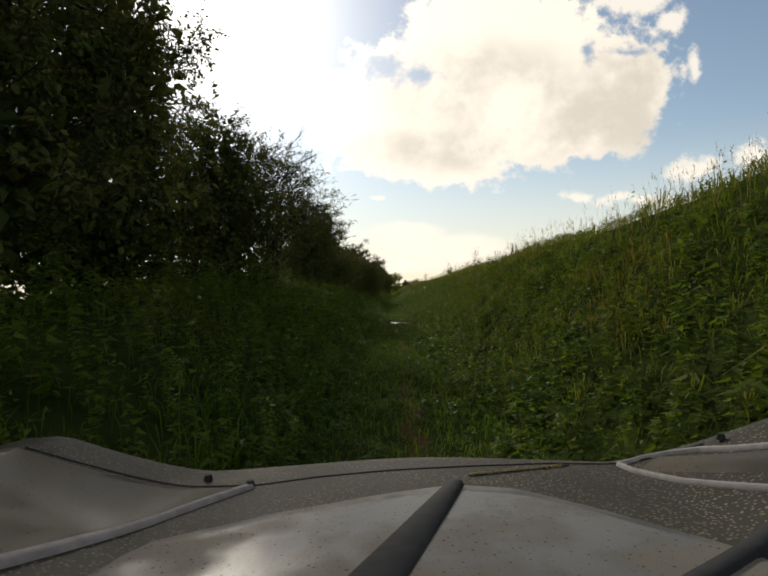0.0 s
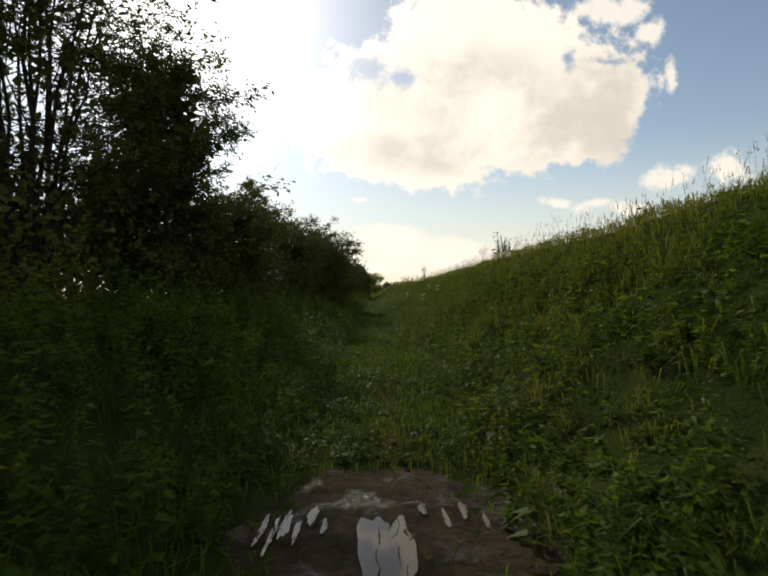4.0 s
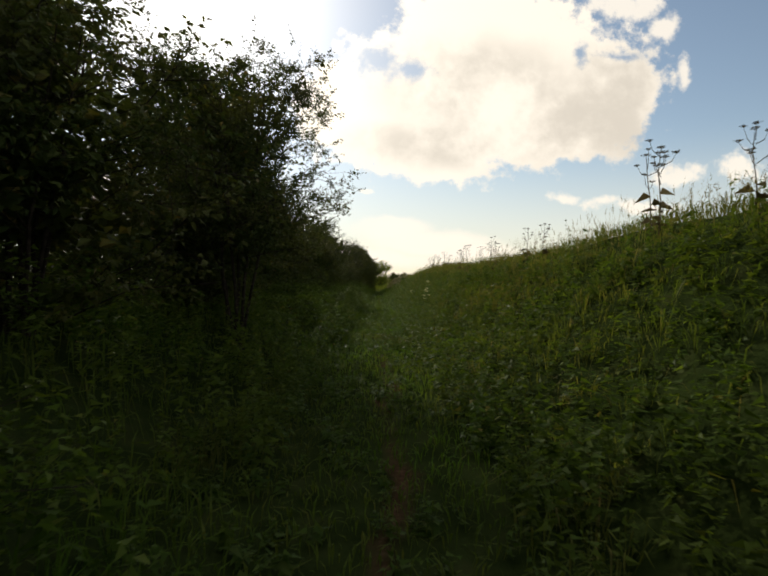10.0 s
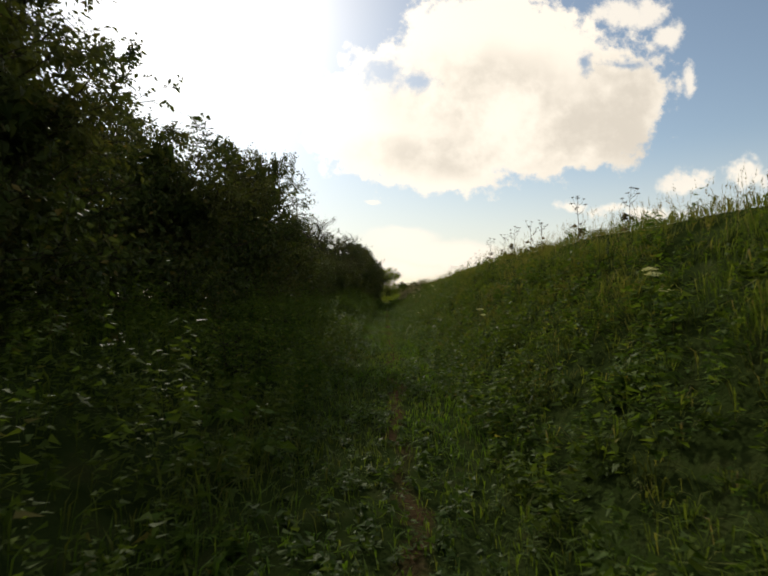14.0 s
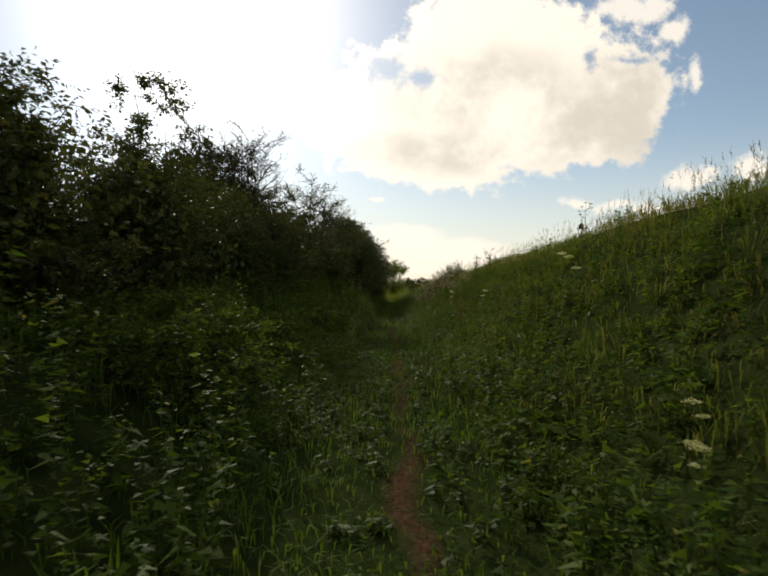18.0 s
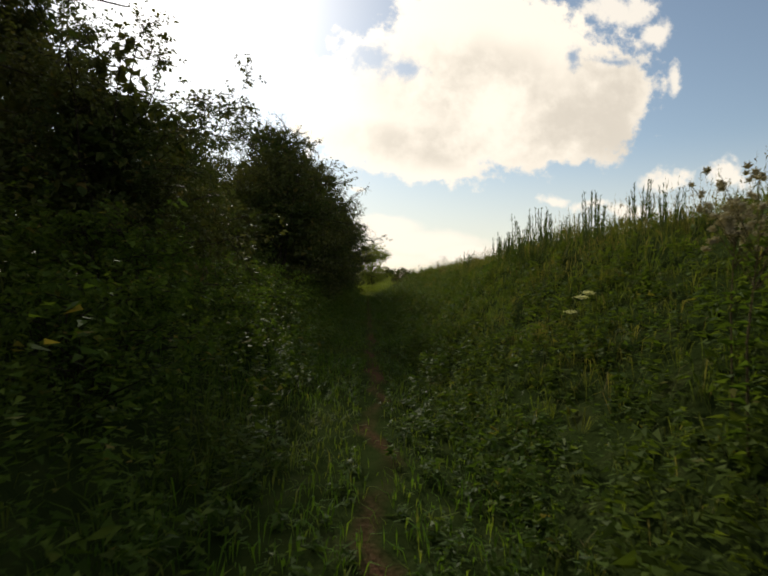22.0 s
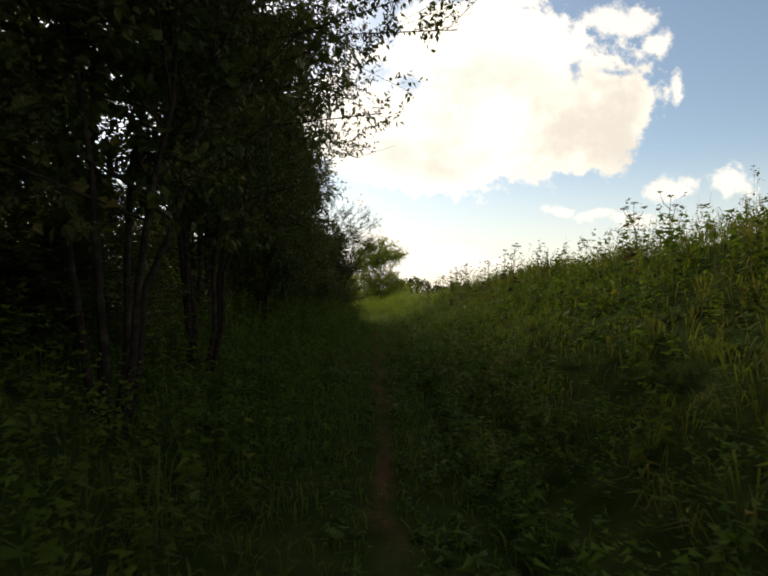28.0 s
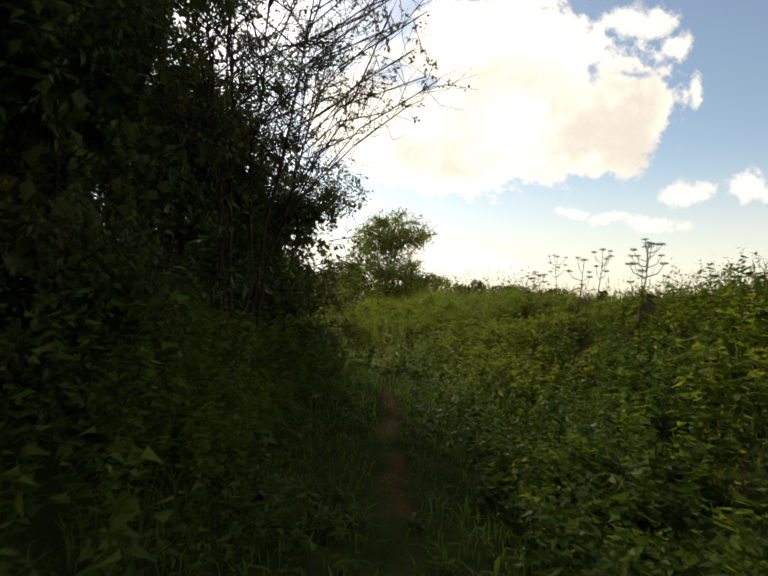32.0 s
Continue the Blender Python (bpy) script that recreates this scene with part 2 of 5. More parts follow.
def soil_material():
    """Dark earth under the plants, browner and stonier along the worn middle of the lane."""
    m, nt, b = material("lane_soil", 0.95)
    b.inputs["Specular IOR Level"].default_value = 0.0
    tc = nt.nodes.new("ShaderNodeTexCoord")
    sep = nt.nodes.new("ShaderNodeSeparateXYZ")
    nt.links.new(tc.outputs["Object"], sep.inputs[0])
    wob = nt.nodes.new("ShaderNodeMath")
    wob.operation = "MULTIPLY_ADD"
    nt.links.new(noise_tex(nt, 0.8, 5.0), wob.inputs[0])
    wob.inputs[1].default_value = 0.9
    nt.links.new(sep.outputs[0], wob.inputs[2])
    worn = nt.nodes.new("ShaderNodeMath")
    worn.operation = "ABSOLUTE"
    mid = nt.nodes.new("ShaderNodeMath")
    mid.operation = "SUBTRACT"
    nt.links.new(wob.outputs[0], mid.inputs[0])
    mid.inputs[1].default_value = 0.6
    nt.links.new(mid.outputs[0], worn.inputs[0])
    band = nt.nodes.new("ShaderNodeMapRange")
    nt.links.new(worn.outputs[0], band.inputs[0])
    for k, v in enumerate((0.0, 0.15, 0.95, 0.0)):
        band.inputs[k + 1].default_value = v
    earth = ramp_of(nt, noise_tex(nt, 3.0, 8.0), ((0.3, (0.014, 0.022, 0.006)), (0.55, (0.024, 0.036, 0.010)), (0.8, (0.04, 0.046, 0.016))))
    path = ramp_of(nt, noise_tex(nt, 22.0, 6.0), ((0.3, (0.034, 0.019, 0.011)), (0.55, (0.075, 0.040, 0.024)), (0.75, (0.12, 0.075, 0.048))))
    gaps = nt.nodes.new("ShaderNodeMapRange")
    nt.links.new(noise_tex(nt, 0.45, 4.0), gaps.inputs[0])
    for k, v in enumerate((0.42, 0.56, 0.15, 1.0)):
        gaps.inputs[k + 1].default_value = v
    share = nt.nodes.new("ShaderNodeMath")
    share.operation = "MULTIPLY"
    nt.links.new(band.outputs[0], share.inputs[0])
    nt.links.new(gaps.outputs[0], share.inputs[1])
    nt.links.new(mixed(nt, share.outputs[0], earth, path), b.inputs["Base Color"])
    bumped(nt, b, noise_tex(nt, 30.0, 6.0), 0.7, 0.03)
    return m


SOIL = soil_material()


def mud_material():
    m, nt, b = material("wet_mud", 0.5)
    b.inputs["Specular IOR Level"].default_value = 0.08
    f = noise_tex(nt, 6.0, 8.0)
    nt.links.new(ramp_of(nt, f, ((0.3, (0.016, 0.012, 0.007)), (0.6, (0.036, 0.026, 0.016)), (0.8, (0.062, 0.046, 0.032)))), b.inputs["Base Color"])
    nt.links.new(ramp_of(nt, noise_tex(nt, 3.0, 4.0), ((0.36, (0.35,) * 3), (0.46, (0.95,) * 3))), b.inputs["Roughness"])
    bumped(nt, b, noise_tex(nt, 14.0, 6.0), 0.8, 0.04)
    return m


MUD = mud_material()
WATER, _nt, _b = material("puddle_water", 0.03)
_b.inputs["Base Color"].default_value = (0.06, 0.05, 0.04, 1)
_b.inputs["IOR"].default_value = 1.33
bumped(_nt, _b, noise_tex(_nt, 5.0, 2.0), 0.04, 0.01)

# ---- building helpers ----
def mesh_of(name, verts, faces_flat, sizes, mat, smooth=False):
    """A mesh from arrays: verts (n, 3), flat vertex indices, corners per face."""
    me = bpy.data.meshes.new(name)
    verts = np.asarray(verts, dtype=np.float32)
    faces_flat = np.asarray(faces_flat, dtype=np.int32)
    sizes = np.asarray(sizes, dtype=np.int32)
    me.vertices.add(len(verts))
    me.vertices.foreach_set("co", verts.ravel())
    me.loops.add(len(faces_flat))
    me.loops.foreach_set("vertex_index", faces_flat)
    me.polygons.add(len(sizes))
    starts = np.concatenate(([0], np.cumsum(sizes)[:-1])).astype(np.int32)
    me.polygons.foreach_set("loop_start", starts)
    me.polygons.foreach_set("use_smooth", np.full(len(sizes), smooth))
    me.materials.append(mat)
    me.update(calc_edges=True)
    me.validate()
    return me


def part_mesh(name, me, parent, label=""):
    ob = new(name, me)
    ob.parent = parent
    return tagged(ob, label)


def part(name, bm, mat, parent, label=""):
    me = bpy.data.meshes.new(name)
    bm.to_mesh(me)
    bm.free()
    me.materials.append(mat)
    return part_mesh(name, me, parent, label)


class Heap:
    """Collects many small polygons for one mesh."""

    def __init__(self):
        self.v, self.f, self.s, self.n = [], [], [], 0

    def add(self, verts, faces):
        """verts (k, c, 3): k copies of a shape with c corners; faces: index tuples of the shape."""
        verts = np.asarray(verts, dtype=np.float32)
        k, c = verts.shape[:2]
        base = self.n + np.arange(k)[:, None] * c
        for face in faces:
            self.f.append((base + np.array(face)[None, :], len(face)))
        self.v.append(verts.reshape(-1, 3))
        self.n += k * c

    def mesh(self, name, mat, smooth=False):
        flat = np.concatenate([f.ravel() for f, _ in self.f])
        sizes = np.concatenate([np.full(len(f), c) for f, c in self.f])
        return mesh_of(name, np.concatenate(self.v), flat, sizes, mat, smooth)


def unit(v):
    return v / np.maximum(np.linalg.norm(v, axis=-1, keepdims=True), 1e-9)


def tubes(heap, p0, p1, r0, r1, sides=5):
    """Tapered tubes from p0 to p1 (n, 3) with radii r0, r1 (n,)."""
    d = unit(p1 - p0)
    helper = np.where(np.abs(d[:, 2:3]) > 0.9, np.array([[1.0, 0, 0]]), np.array([[0, 0, 1.0]]))
    a = unit(np.cross(d, helper))
    b = np.cross(d, a)
    ring = np.arange(sides) * 2 * np.pi / sides
    off = a[:, None, :] * np.cos(ring)[None, :, None] + b[:, None, :] * np.sin(ring)[None, :, None]
    v = np.concatenate((p0[:, None, :] + off * r0[:, None, None], p1[:, None, :] + off * r1[:, None, None]), axis=1)
    heap.add(v, [(i, (i + 1) % sides, sides + (i + 1) % sides, sides + i) for i in range(sides)])


def chain(heap, pts, r, sides=6):
    """One unbroken tapered stem through pts (n, 3) with radii r (n,)."""
    d = unit(np.gradient(pts, axis=0))
    a = unit(np.cross(d, np.array([[0.94, 0.34, 0.0]])))
    b = np.cross(d, a)
    ring = np.arange(sides) * 2 * np.pi / sides
    v = pts[:, None, :] + (a[:, None, :] * np.cos(ring)[None, :, None] + b[:, None, :] * np.sin(ring)[None, :, None]) * r[:, None, None]
    heap.add(v.reshape(1, -1, 3), [(j * sides + i, j * sides + (i + 1) % sides, (j + 1) * sides + (i + 1) % sides, (j + 1) * sides + i)
                                   for j in range(len(pts) - 1) for i in range(sides)])


def leaves(heap, at, way, length, width, droop=0.25, g=rng):
    """Folded pointed leaves: base at `at`, pointing `way`."""
    n = len(at)
    side = unit(np.cross(way, g.normal(size=(n, 3))))
    up = np.cross(side, way)
    l, w = np.broadcast_to(length, n)[:, None], np.broadcast_to(width, n)[:, None]
    tip = at + way * l - np.array([0, 0, 1.0]) * l * droop
    mid = at + way * l * 0.45
    v = np.stack((at, mid + side * w + up * w * 0.35, tip, mid - side * w + up * w * 0.35), axis=1)
    heap.add(v, [(0, 1, 2), (0, 2, 3)])


# ---- the ground: a lane between two banks ----
RIDGE_Y = (-40, 6, 11.5, 17, 28, 44, 50, 55.5, 61, 66.5, 72, 77.5, 83, 88.5, 105, 110.5, 116, 121.5, 127, 132, 138, 144, 160, 166, 172, 177, 183, 195, 215, 235, 300)
RIDGE_Z = (2.8, 2.78, 2.5, 2.54, 2.52, 2.5, 2.34, 2.44, 2.4, 2.42, 2.24, 2.25, 2.52, 2.66, 2.78, 2.6, 2.6, 2.52, 2.55, 2.48, 2.4, 2.36, 2.26, 2.12, 2.02, 1.74, 1.5, 1.35, 1.25, 0.9, 0.5)
LEFT_Y = (-40, 0, 18, 26, 60, 110, 122, 135, 150, 190, 215, 300)
LEFT_Z = (1.3, 1.3, 1.6, 1.3, 1.0, 1.1, 1.5, 1.4, 0.9, 1.0, 0.6, 0.4)


def wave(x, y):
    return (np.sin(x * 0.9 + y * 0.31) + np.sin(x * 0.37 - y * 0.53 + 1.7) + np.sin(y * 1.27 + x * 1.9 + 0.6) * 0.5) / 2.5


def ease(t):
    t = np.clip(t, 0, 1)
    return t * t * (3 - 2 * t)


def height(x, y):
    x, y = np.asarray(x, dtype=float), np.asarray(y, dtype=float)
    hr, hl = np.interp(y, RIDGE_Y, RIDGE_Z), np.interp(y, LEFT_Y, LEFT_Z)
    tr = np.clip((x - 1.15) / 3.0, 0, 1)
    right = hr * (0.55 * tr + 0.45 * ease(tr)) - 0.10 * np.clip(x - 4.15, 0, 30)
    tl = np.clip((-1.15 - x) / 2.6, 0, 1)
    left = hl * ease(tl)
    ruts = -0.05 * np.exp(-((np.abs(x) - 0.72) / 0.2) ** 2)
    far = np.clip((np.abs(x) - 8) / 40, 0, 1)
    return right + left + ruts + wave(x, y) * (0.05 + 0.08 * np.clip(np.abs(x) - 1, 0, 1)) * (1 - far) - 0.35 * far


def build_ground():
    xs = np.concatenate(([-3000, -900, -300, -120, -60, -30, -18, -12, -9], np.arange(-7, 7.01, 0.25), [9, 12, 18, 30, 60, 120, 300, 900, 3000]))
    ys = np.concatenate(([-2500, -600, -150, -60], np.arange(-30, 262, 0.6), np.arange(266, 420, 8.0), [450, 600, 900, 1600, 3000, 4800]))
    X, Y = np.meshgrid(xs, ys)
    Z = height(X, Y)
    v = np.stack((X, Y, Z), axis=-1).reshape(-1, 3)
    w = len(xs)
    i, j = np.meshgrid(np.arange(len(ys) - 1), np.arange(w - 1), indexing="ij")
    a = (i * w + j).ravel()
    quads = np.stack((a, a + 1, a + w + 1, a + w), axis=1)
    me = mesh_of("ground", v, quads.ravel(), np.full(len(quads), 4), SOIL, True)
    return tagged(new("ground", me), "dark earth lane rising to banks, bare and brown along its middle", "ground", kind="structure")


build_ground()


# ---- grass and undergrowth ----
def blades(heap, x, y, tall, wide, lean, g, sink=0.02):
    """Bent blades of grass rooted on the ground at x, y."""
    n = len(x)
    root = np.stack((x, y, height(x, y) - sink), axis=1)
    ang = g.uniform(0, 2 * np.pi, n)
    side = np.stack((np.cos(ang), np.sin(ang), np.zeros(n)), axis=1)
    bend = np.stack((-np.sin(ang), np.cos(ang), np.zeros(n)), axis=1) * lean[:, None] + g.normal(size=(n, 3)) * 0.06
    up = np.array([0, 0, 1.0])
    t, w = tall[:, None], wide[:, None]
    mid = root + (up * 0.6 + bend * 0.22) * t
    tip = root + (up * 0.95 - up * np.minimum(lean, 0.8)[:, None] * 0.25 + bend * 0.75) * t
    v = np.stack((root, mid + side * w, mid - side * w, tip), axis=1)
    heap.add(v, [(0, 1, 2), (2, 1, 3)])


def tussocks(heap, x, y, per, tall, wide, g, lean=(0.5, 1.5)):
    """Clumps of arching blades that fall outwards from each root."""
    n = len(x) * per
    k = np.repeat(np.arange(len(x)), per)
    a = g.uniform(0, 2 * np.pi, n)
    out = np.stack((np.cos(a), np.sin(a), np.zeros(n)), axis=1)
    r = g.uniform(0.0, 0.09, n)
    px, py = x[k] + out[:, 0] * r, y[k] + out[:, 1] * r
    root = np.stack((px, py, height(px, py) - 0.02), axis=1)
    side = np.stack((-out[:, 1], out[:, 0], np.zeros(n)), axis=1)
    t = (tall[k] * g.uniform(0.55, 1.1, n))[:, None]
    b = g.uniform(*lean, n)[:, None]
    w = g.uniform(*wide, n)[:, None]
    up = np.array([0, 0, 1.0])
    mid = root + (up * 0.62 + out * 0.25 * b) * t + g.normal(0, 0.015, (n, 3))
    tip = root + (up * (0.95 - 0.42 * b) + out * 0.62 * b) * t
    v = np.stack((root, mid + side * w, mid - side * w, tip), axis=1)
    heap.add(v, [(0, 1, 2), (2, 1, 3)])


def patchy(x, y, k):
    return 0.5 + 0.5 * np.sin(x * 1.7 + y * 0.63 + k) * np.sin(y * 0.41 - x * 0.9 + 2.1 * k)


_cg = np.random.default_rng(5)
CLUMP_WAVES = np.column_stack((_cg.uniform(0, 2 * np.pi, 14), 2 * np.pi / _cg.uniform(0.55, 2.6, 14), _cg.uniform(0, 2 * np.pi, 14)))


def clumps(x, y, k=0.0):
    """Uneven mounds of growth, 0 to 1, about a metre across."""
    out = sum(np.sin((np.cos(a) * x + np.sin(a) * y) * w + p + k * (1 + i)) for i, (a, w, p) in enumerate(CLUMP_WAVES))
    return np.clip(0.5 + out / 7.0, 0.0, 1.0)


def crest_cut(x, y):
    """Grass stays shorter towards the crest along the first two thirds of the bank."""
    return 1 - 0.25 * np.interp(x, (2.6, 4.0), (0, 1)) * np.interp(y, (124, 136), (1, 0))


def seed_stems(heap, x, y, tall, g):
    """Fine flowering stems, each with a loose plume of tiny spikelets at its top."""
    n = len(x)
    root = np.stack((x, y, height(x, y) - 0.02), axis=1)
    lean = g.normal(0, 0.13, (n, 3)) * (1, 1, 0)
    top = root + (np.array([0, 0, 1.0]) + lean) * tall[:, None]
    a = g.uniform(0, 2 * np.pi, n)
    side = np.stack((np.cos(a), np.sin(a), np.zeros(n)), axis=1) * 0.0016
    mid = (root + top) / 2 - lean * tall[:, None] * 0.12
    heap.add(np.stack((root, mid + side, mid - side, top), axis=1), [(0, 1, 2), (2, 1, 3)])
    k = np.repeat(np.arange(n), 8)
    f = np.tile(np.linspace(0.0, 1.0, 8), n)[:, None]
    at = top[k] + (root - top)[k] * 0.2 * f
    way = unit(g.normal(0, 0.35, (len(k), 3)) + np.array([0, 0, 0.8]))
    ln = (0.016 + 0.022 * f[:, 0]) * g.uniform(0.7, 1.3, len(k))
    leaves(heap, at, way, ln, ln * 0.17, 0.1, g)


def meadow():
    """Rank grass on the sunny bank, shorter on the lane, weeds on the shaded side."""
    g = np.random.default_rng(11)
    h = Heap()
    n = 13500
    y = g.uniform(1, 238, n)
    x = 0.95 + 4.1 * g.power(1.25, n)
    keep = patchy(x, y, 2.2) + g.uniform(0, 0.7, n) > 0.35
    x, y = x[keep], y[keep]
    tall = g.uniform(0.22, 0.5, len(x)) * (0.55 + 0.8 * clumps(x, y, 0.4)) * np.clip(0.55 + 0.16 * x, 0.6, 1.15) * crest_cut(x, y)
    tussocks(h, x, y, 14, tall, (0.0035, 0.0075), g)
    n = 85000
    y = g.uniform(1, 238, n)
    x = 1.6 + 3.6 * g.power(1.6, n)
    blades(h, x, y, g.uniform(0.18, 0.42, n) * (0.6 + 0.7 * clumps(x, y, 0.4)) * crest_cut(x, y), g.uniform(0.003, 0.0065, n), g.uniform(0.4, 1.4, n), g)
    tagged(new("bank_grass", h.mesh("bank_grass", GRASS)), "long rank green grass covering the sloping bank", "grass", kind="stuff")

    h = Heap()
    n = 125000
    y = g.uniform(1.5, 225, n)
    x = g.uniform(-1.6, 1.2, n)
    thin = (np.abs(x - 0.12) < 0.13 + 0.06 * np.sin(y * 0.7)) & (y > 92)
    mud = ((x - 0.12) / 1.15) ** 2 + ((y - 25.4) / 1.45) ** 2 < g.uniform(0.3, 1.15, n)
    keep = ~(thin & (g.uniform(size=n) < np.where(y > 112, 0.8, 0.35))) & ~(mud & (g.uniform(size=n) < 0.8))
    x, y = x[keep], y[keep]
    n = len(x)
    tall = g.uniform(0.07, 0.27, n) * (0.7 + 0.5 * patchy(x, y, 1.9)) * (0.75 + 0.7 * np.clip(np.abs(x) - 0.4, 0, 1))
    blades(h, x, y, tall, g.uniform(0.004, 0.010, n), g.uniform(0.3, 1.4, n), g)
    tagged(new("lane_grass", h.mesh("lane_grass", LANE_GRASS)), "short trodden green grass on the lane", "grass", kind="stuff")

    h = Heap()
    n = 52000
    y = g.uniform(1, 228, n)
    x = -1.1 - 3.6 * g.power(1.2, n)
    tall = g.uniform(0.25, 0.55, n) * (0.4 + 0.9 * clumps(x, y, 3.3))
    blades(h, x, y, tall, g.uniform(0.004, 0.009, n), g.uniform(0.2, 1.1, n), g)
    tagged(new("verge_grass", h.mesh("verge_grass", LANE_GRASS)), "long grass on the shaded verge under the trees", "grass", kind="stuff")

    # rough pasture behind the crest of the bank
    h = Heap()
    n = 52000
    y = g.uniform(-6, 245, n)
    x = 4.5 + 14 * g.power(0.6, n)
    blades(h, x, y, g.uniform(0.25, 0.6, n) * crest_cut(x, y), g.uniform(0.006, 0.013, n), g.uniform(0.3, 1.2, n), g)
    tagged(new("pasture_grass", h.mesh("pasture_grass", GRASS)), "long rough grass behind the crest of the bank", "grass", kind="stuff")

    # seed heads along the skyline of the bank
    h = Heap()
    n = 9000
    y = g.uniform(0, 240, n)
    x = 3.2 + g.uniform(0, 2.1, n)
    seed_stems(h, x, y, g.uniform(0.36, 0.72, n) * (0.7 + 0.4 * patchy(x, y, 0.7)), g)
    tagged(new("seed_grass", h.mesh("seed_grass", STRAW)), "straw-coloured flowering grass stems along the bank's crest", "grass", kind="stuff")


def weeds(name, label, x, y, tall, count, size, mat, g, seed=0.0):
    """Leafy weeds: an upright stem set with pairs of broad pointed leaves, growing in mounds."""
    h = Heap()
    mound = clumps(x, y, seed)
    keep = g.uniform(0, 1, len(x)) < 0.35 + 1.3 * mound
    x, y, tall, mound = x[keep], y[keep], tall[keep], mound[keep]
    tall = tall * (0.5 + 0.95 * mound)
    n = len(x)
    root = np.stack((x, y, height(x, y)), axis=1)
    top = root + np.stack((g.normal(0, 0.16, n), g.normal(0, 0.16, n), np.ones(n)), axis=1) * tall[:, None]
    kind = g.choice([0.65, 0.85, 1.0, 1.25], n, p=[0.3, 0.3, 0.25, 0.15])
    k = np.repeat(np.arange(n), count)
    f = g.uniform(0.12, 1.0, len(k)) ** 0.8
    at = root[k] + (top[k] - root[k]) * f[:, None] + g.normal(0, 0.02, (len(k), 3))
    a = g.uniform(0, 2 * np.pi, len(k))
    way = unit(np.stack((np.cos(a), np.sin(a), g.uniform(-0.15, 0.6, len(k))), axis=1))
    ln = g.uniform(0.7, 1.3, len(k)) * size * (1.25 - 0.55 * f) * kind[k]
    side = unit(np.cross(way, g.normal(0, 0.55, (len(k), 3)) + (0, 0, 1.0))) * (ln * 0.27)[:, None]
    tip = at + way * ln[:, None] - np.array([0, 0, 1.0]) * (ln * 0.4)[:, None]
    h.add(np.stack((at + side, tip, at - side), axis=1), [(0, 1, 2)])
    return tagged(new(name, h.mesh(name, mat)), label, "weeds", kind="stuff")


def undergrowth():
    g = np.random.default_rng(23)
    n = 16500
    y = g.uniform(2, 235, n)
    x = 0.85 + np.where(y < 150, 2.5, 3.2) * g.power(0.8, n)
    late = np.interp(y, (150, 168, 176, 183), (0.0, 0.3, 0.2, 0.0))
    weeds("bank_weeds", "dense dark green nettles and dock along the foot of the bank", x, y, g.uniform(0.25, 0.6, n) + late * g.uniform(0.3, 1.0, n), 25, 0.082, NETTLE, g)
    n = 11000
    y = g.uniform(1, 236, n)
    x = 1.0 + 2.6 * g.power(0.9, n)
    weeds("bank_herbs", "low clover and broad-leaved herbs between the bank's grasses", x, y, g.uniform(0.08, 0.26, n), 15, 0.062, NETTLE, g, 1.3)
    n = 17500
    y = g.uniform(2, 228, n)
    x = -0.85 - 3.4 * g.power(1.0, n)
    late = np.interp(y, (110, 122, 135, 150, 168, 176), (0.0, 0.25, 0.2, 0.0, 0.1, 0.45))
    tall = (g.uniform(0.3, 0.95, len(x)) + late) * np.clip((-x - 0.35) / 1.0, 0.35, 1)
    weeds("verge_weeds", "tall green nettles and brambles under the trees", x, y, tall, 27, 0.086, NETTLE, g, 2.1)
    # leafy mounds where the trees thin out, full light put into the leaf colour
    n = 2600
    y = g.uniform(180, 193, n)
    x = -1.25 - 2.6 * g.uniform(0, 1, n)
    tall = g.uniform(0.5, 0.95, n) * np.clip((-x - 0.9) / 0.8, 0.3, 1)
    weeds("bramble_mound", "leafy bramble mound beside the lane, sunlight tinted into its yellow-green leaves", x, y, tall, 28, 0.08, SUN_TINTED, g, 0.6)
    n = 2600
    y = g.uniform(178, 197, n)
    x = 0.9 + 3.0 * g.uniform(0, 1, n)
    weeds("nettle_bed", "nettles over the low end of the bank, leaves coloured yellow-green as if sunlit", x, y, g.uniform(0.25, 0.5, n), 26, 0.08, SUN_TINTED, g, 1.9)


def lane_weeds():
    """Low broad-leaved plants trodden into the lane."""
    g = np.random.default_rng(29)
    n = 9000
    y = g.uniform(2, 222, n)
    x = g.uniform(-1.3, 1.0, n)
    keep = (patchy(x, y, 4.2) > 0.15) & ~((np.abs(x - 0.1) < 0.14) & (y > 92)) & (((x - 0.12) / 1.05) ** 2 + ((y - 25.4) / 1.35) ** 2 > 1)
    x, y = x[keep], y[keep]
    weeds("lane_weeds", "low broad-leaved plants trodden into the lane", x, y, g.uniform(0.05, 0.2, len(x)) * (0.7 + np.abs(x)), 20, 0.075, LANE_LEAF, g)


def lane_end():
    """Tall weeds that close the lane where the trees stop, coloured as if sunlit."""
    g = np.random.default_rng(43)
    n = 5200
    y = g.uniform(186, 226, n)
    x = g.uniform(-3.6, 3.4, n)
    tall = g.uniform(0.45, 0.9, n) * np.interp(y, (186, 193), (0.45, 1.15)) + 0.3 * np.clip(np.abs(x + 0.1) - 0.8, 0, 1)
    weeds("lane_end_weeds", "tall nettles closing the lane, leaves coloured yellow-green as if sunlit", x, y, tall, 24, 0.085, SUN_TINTED, g)


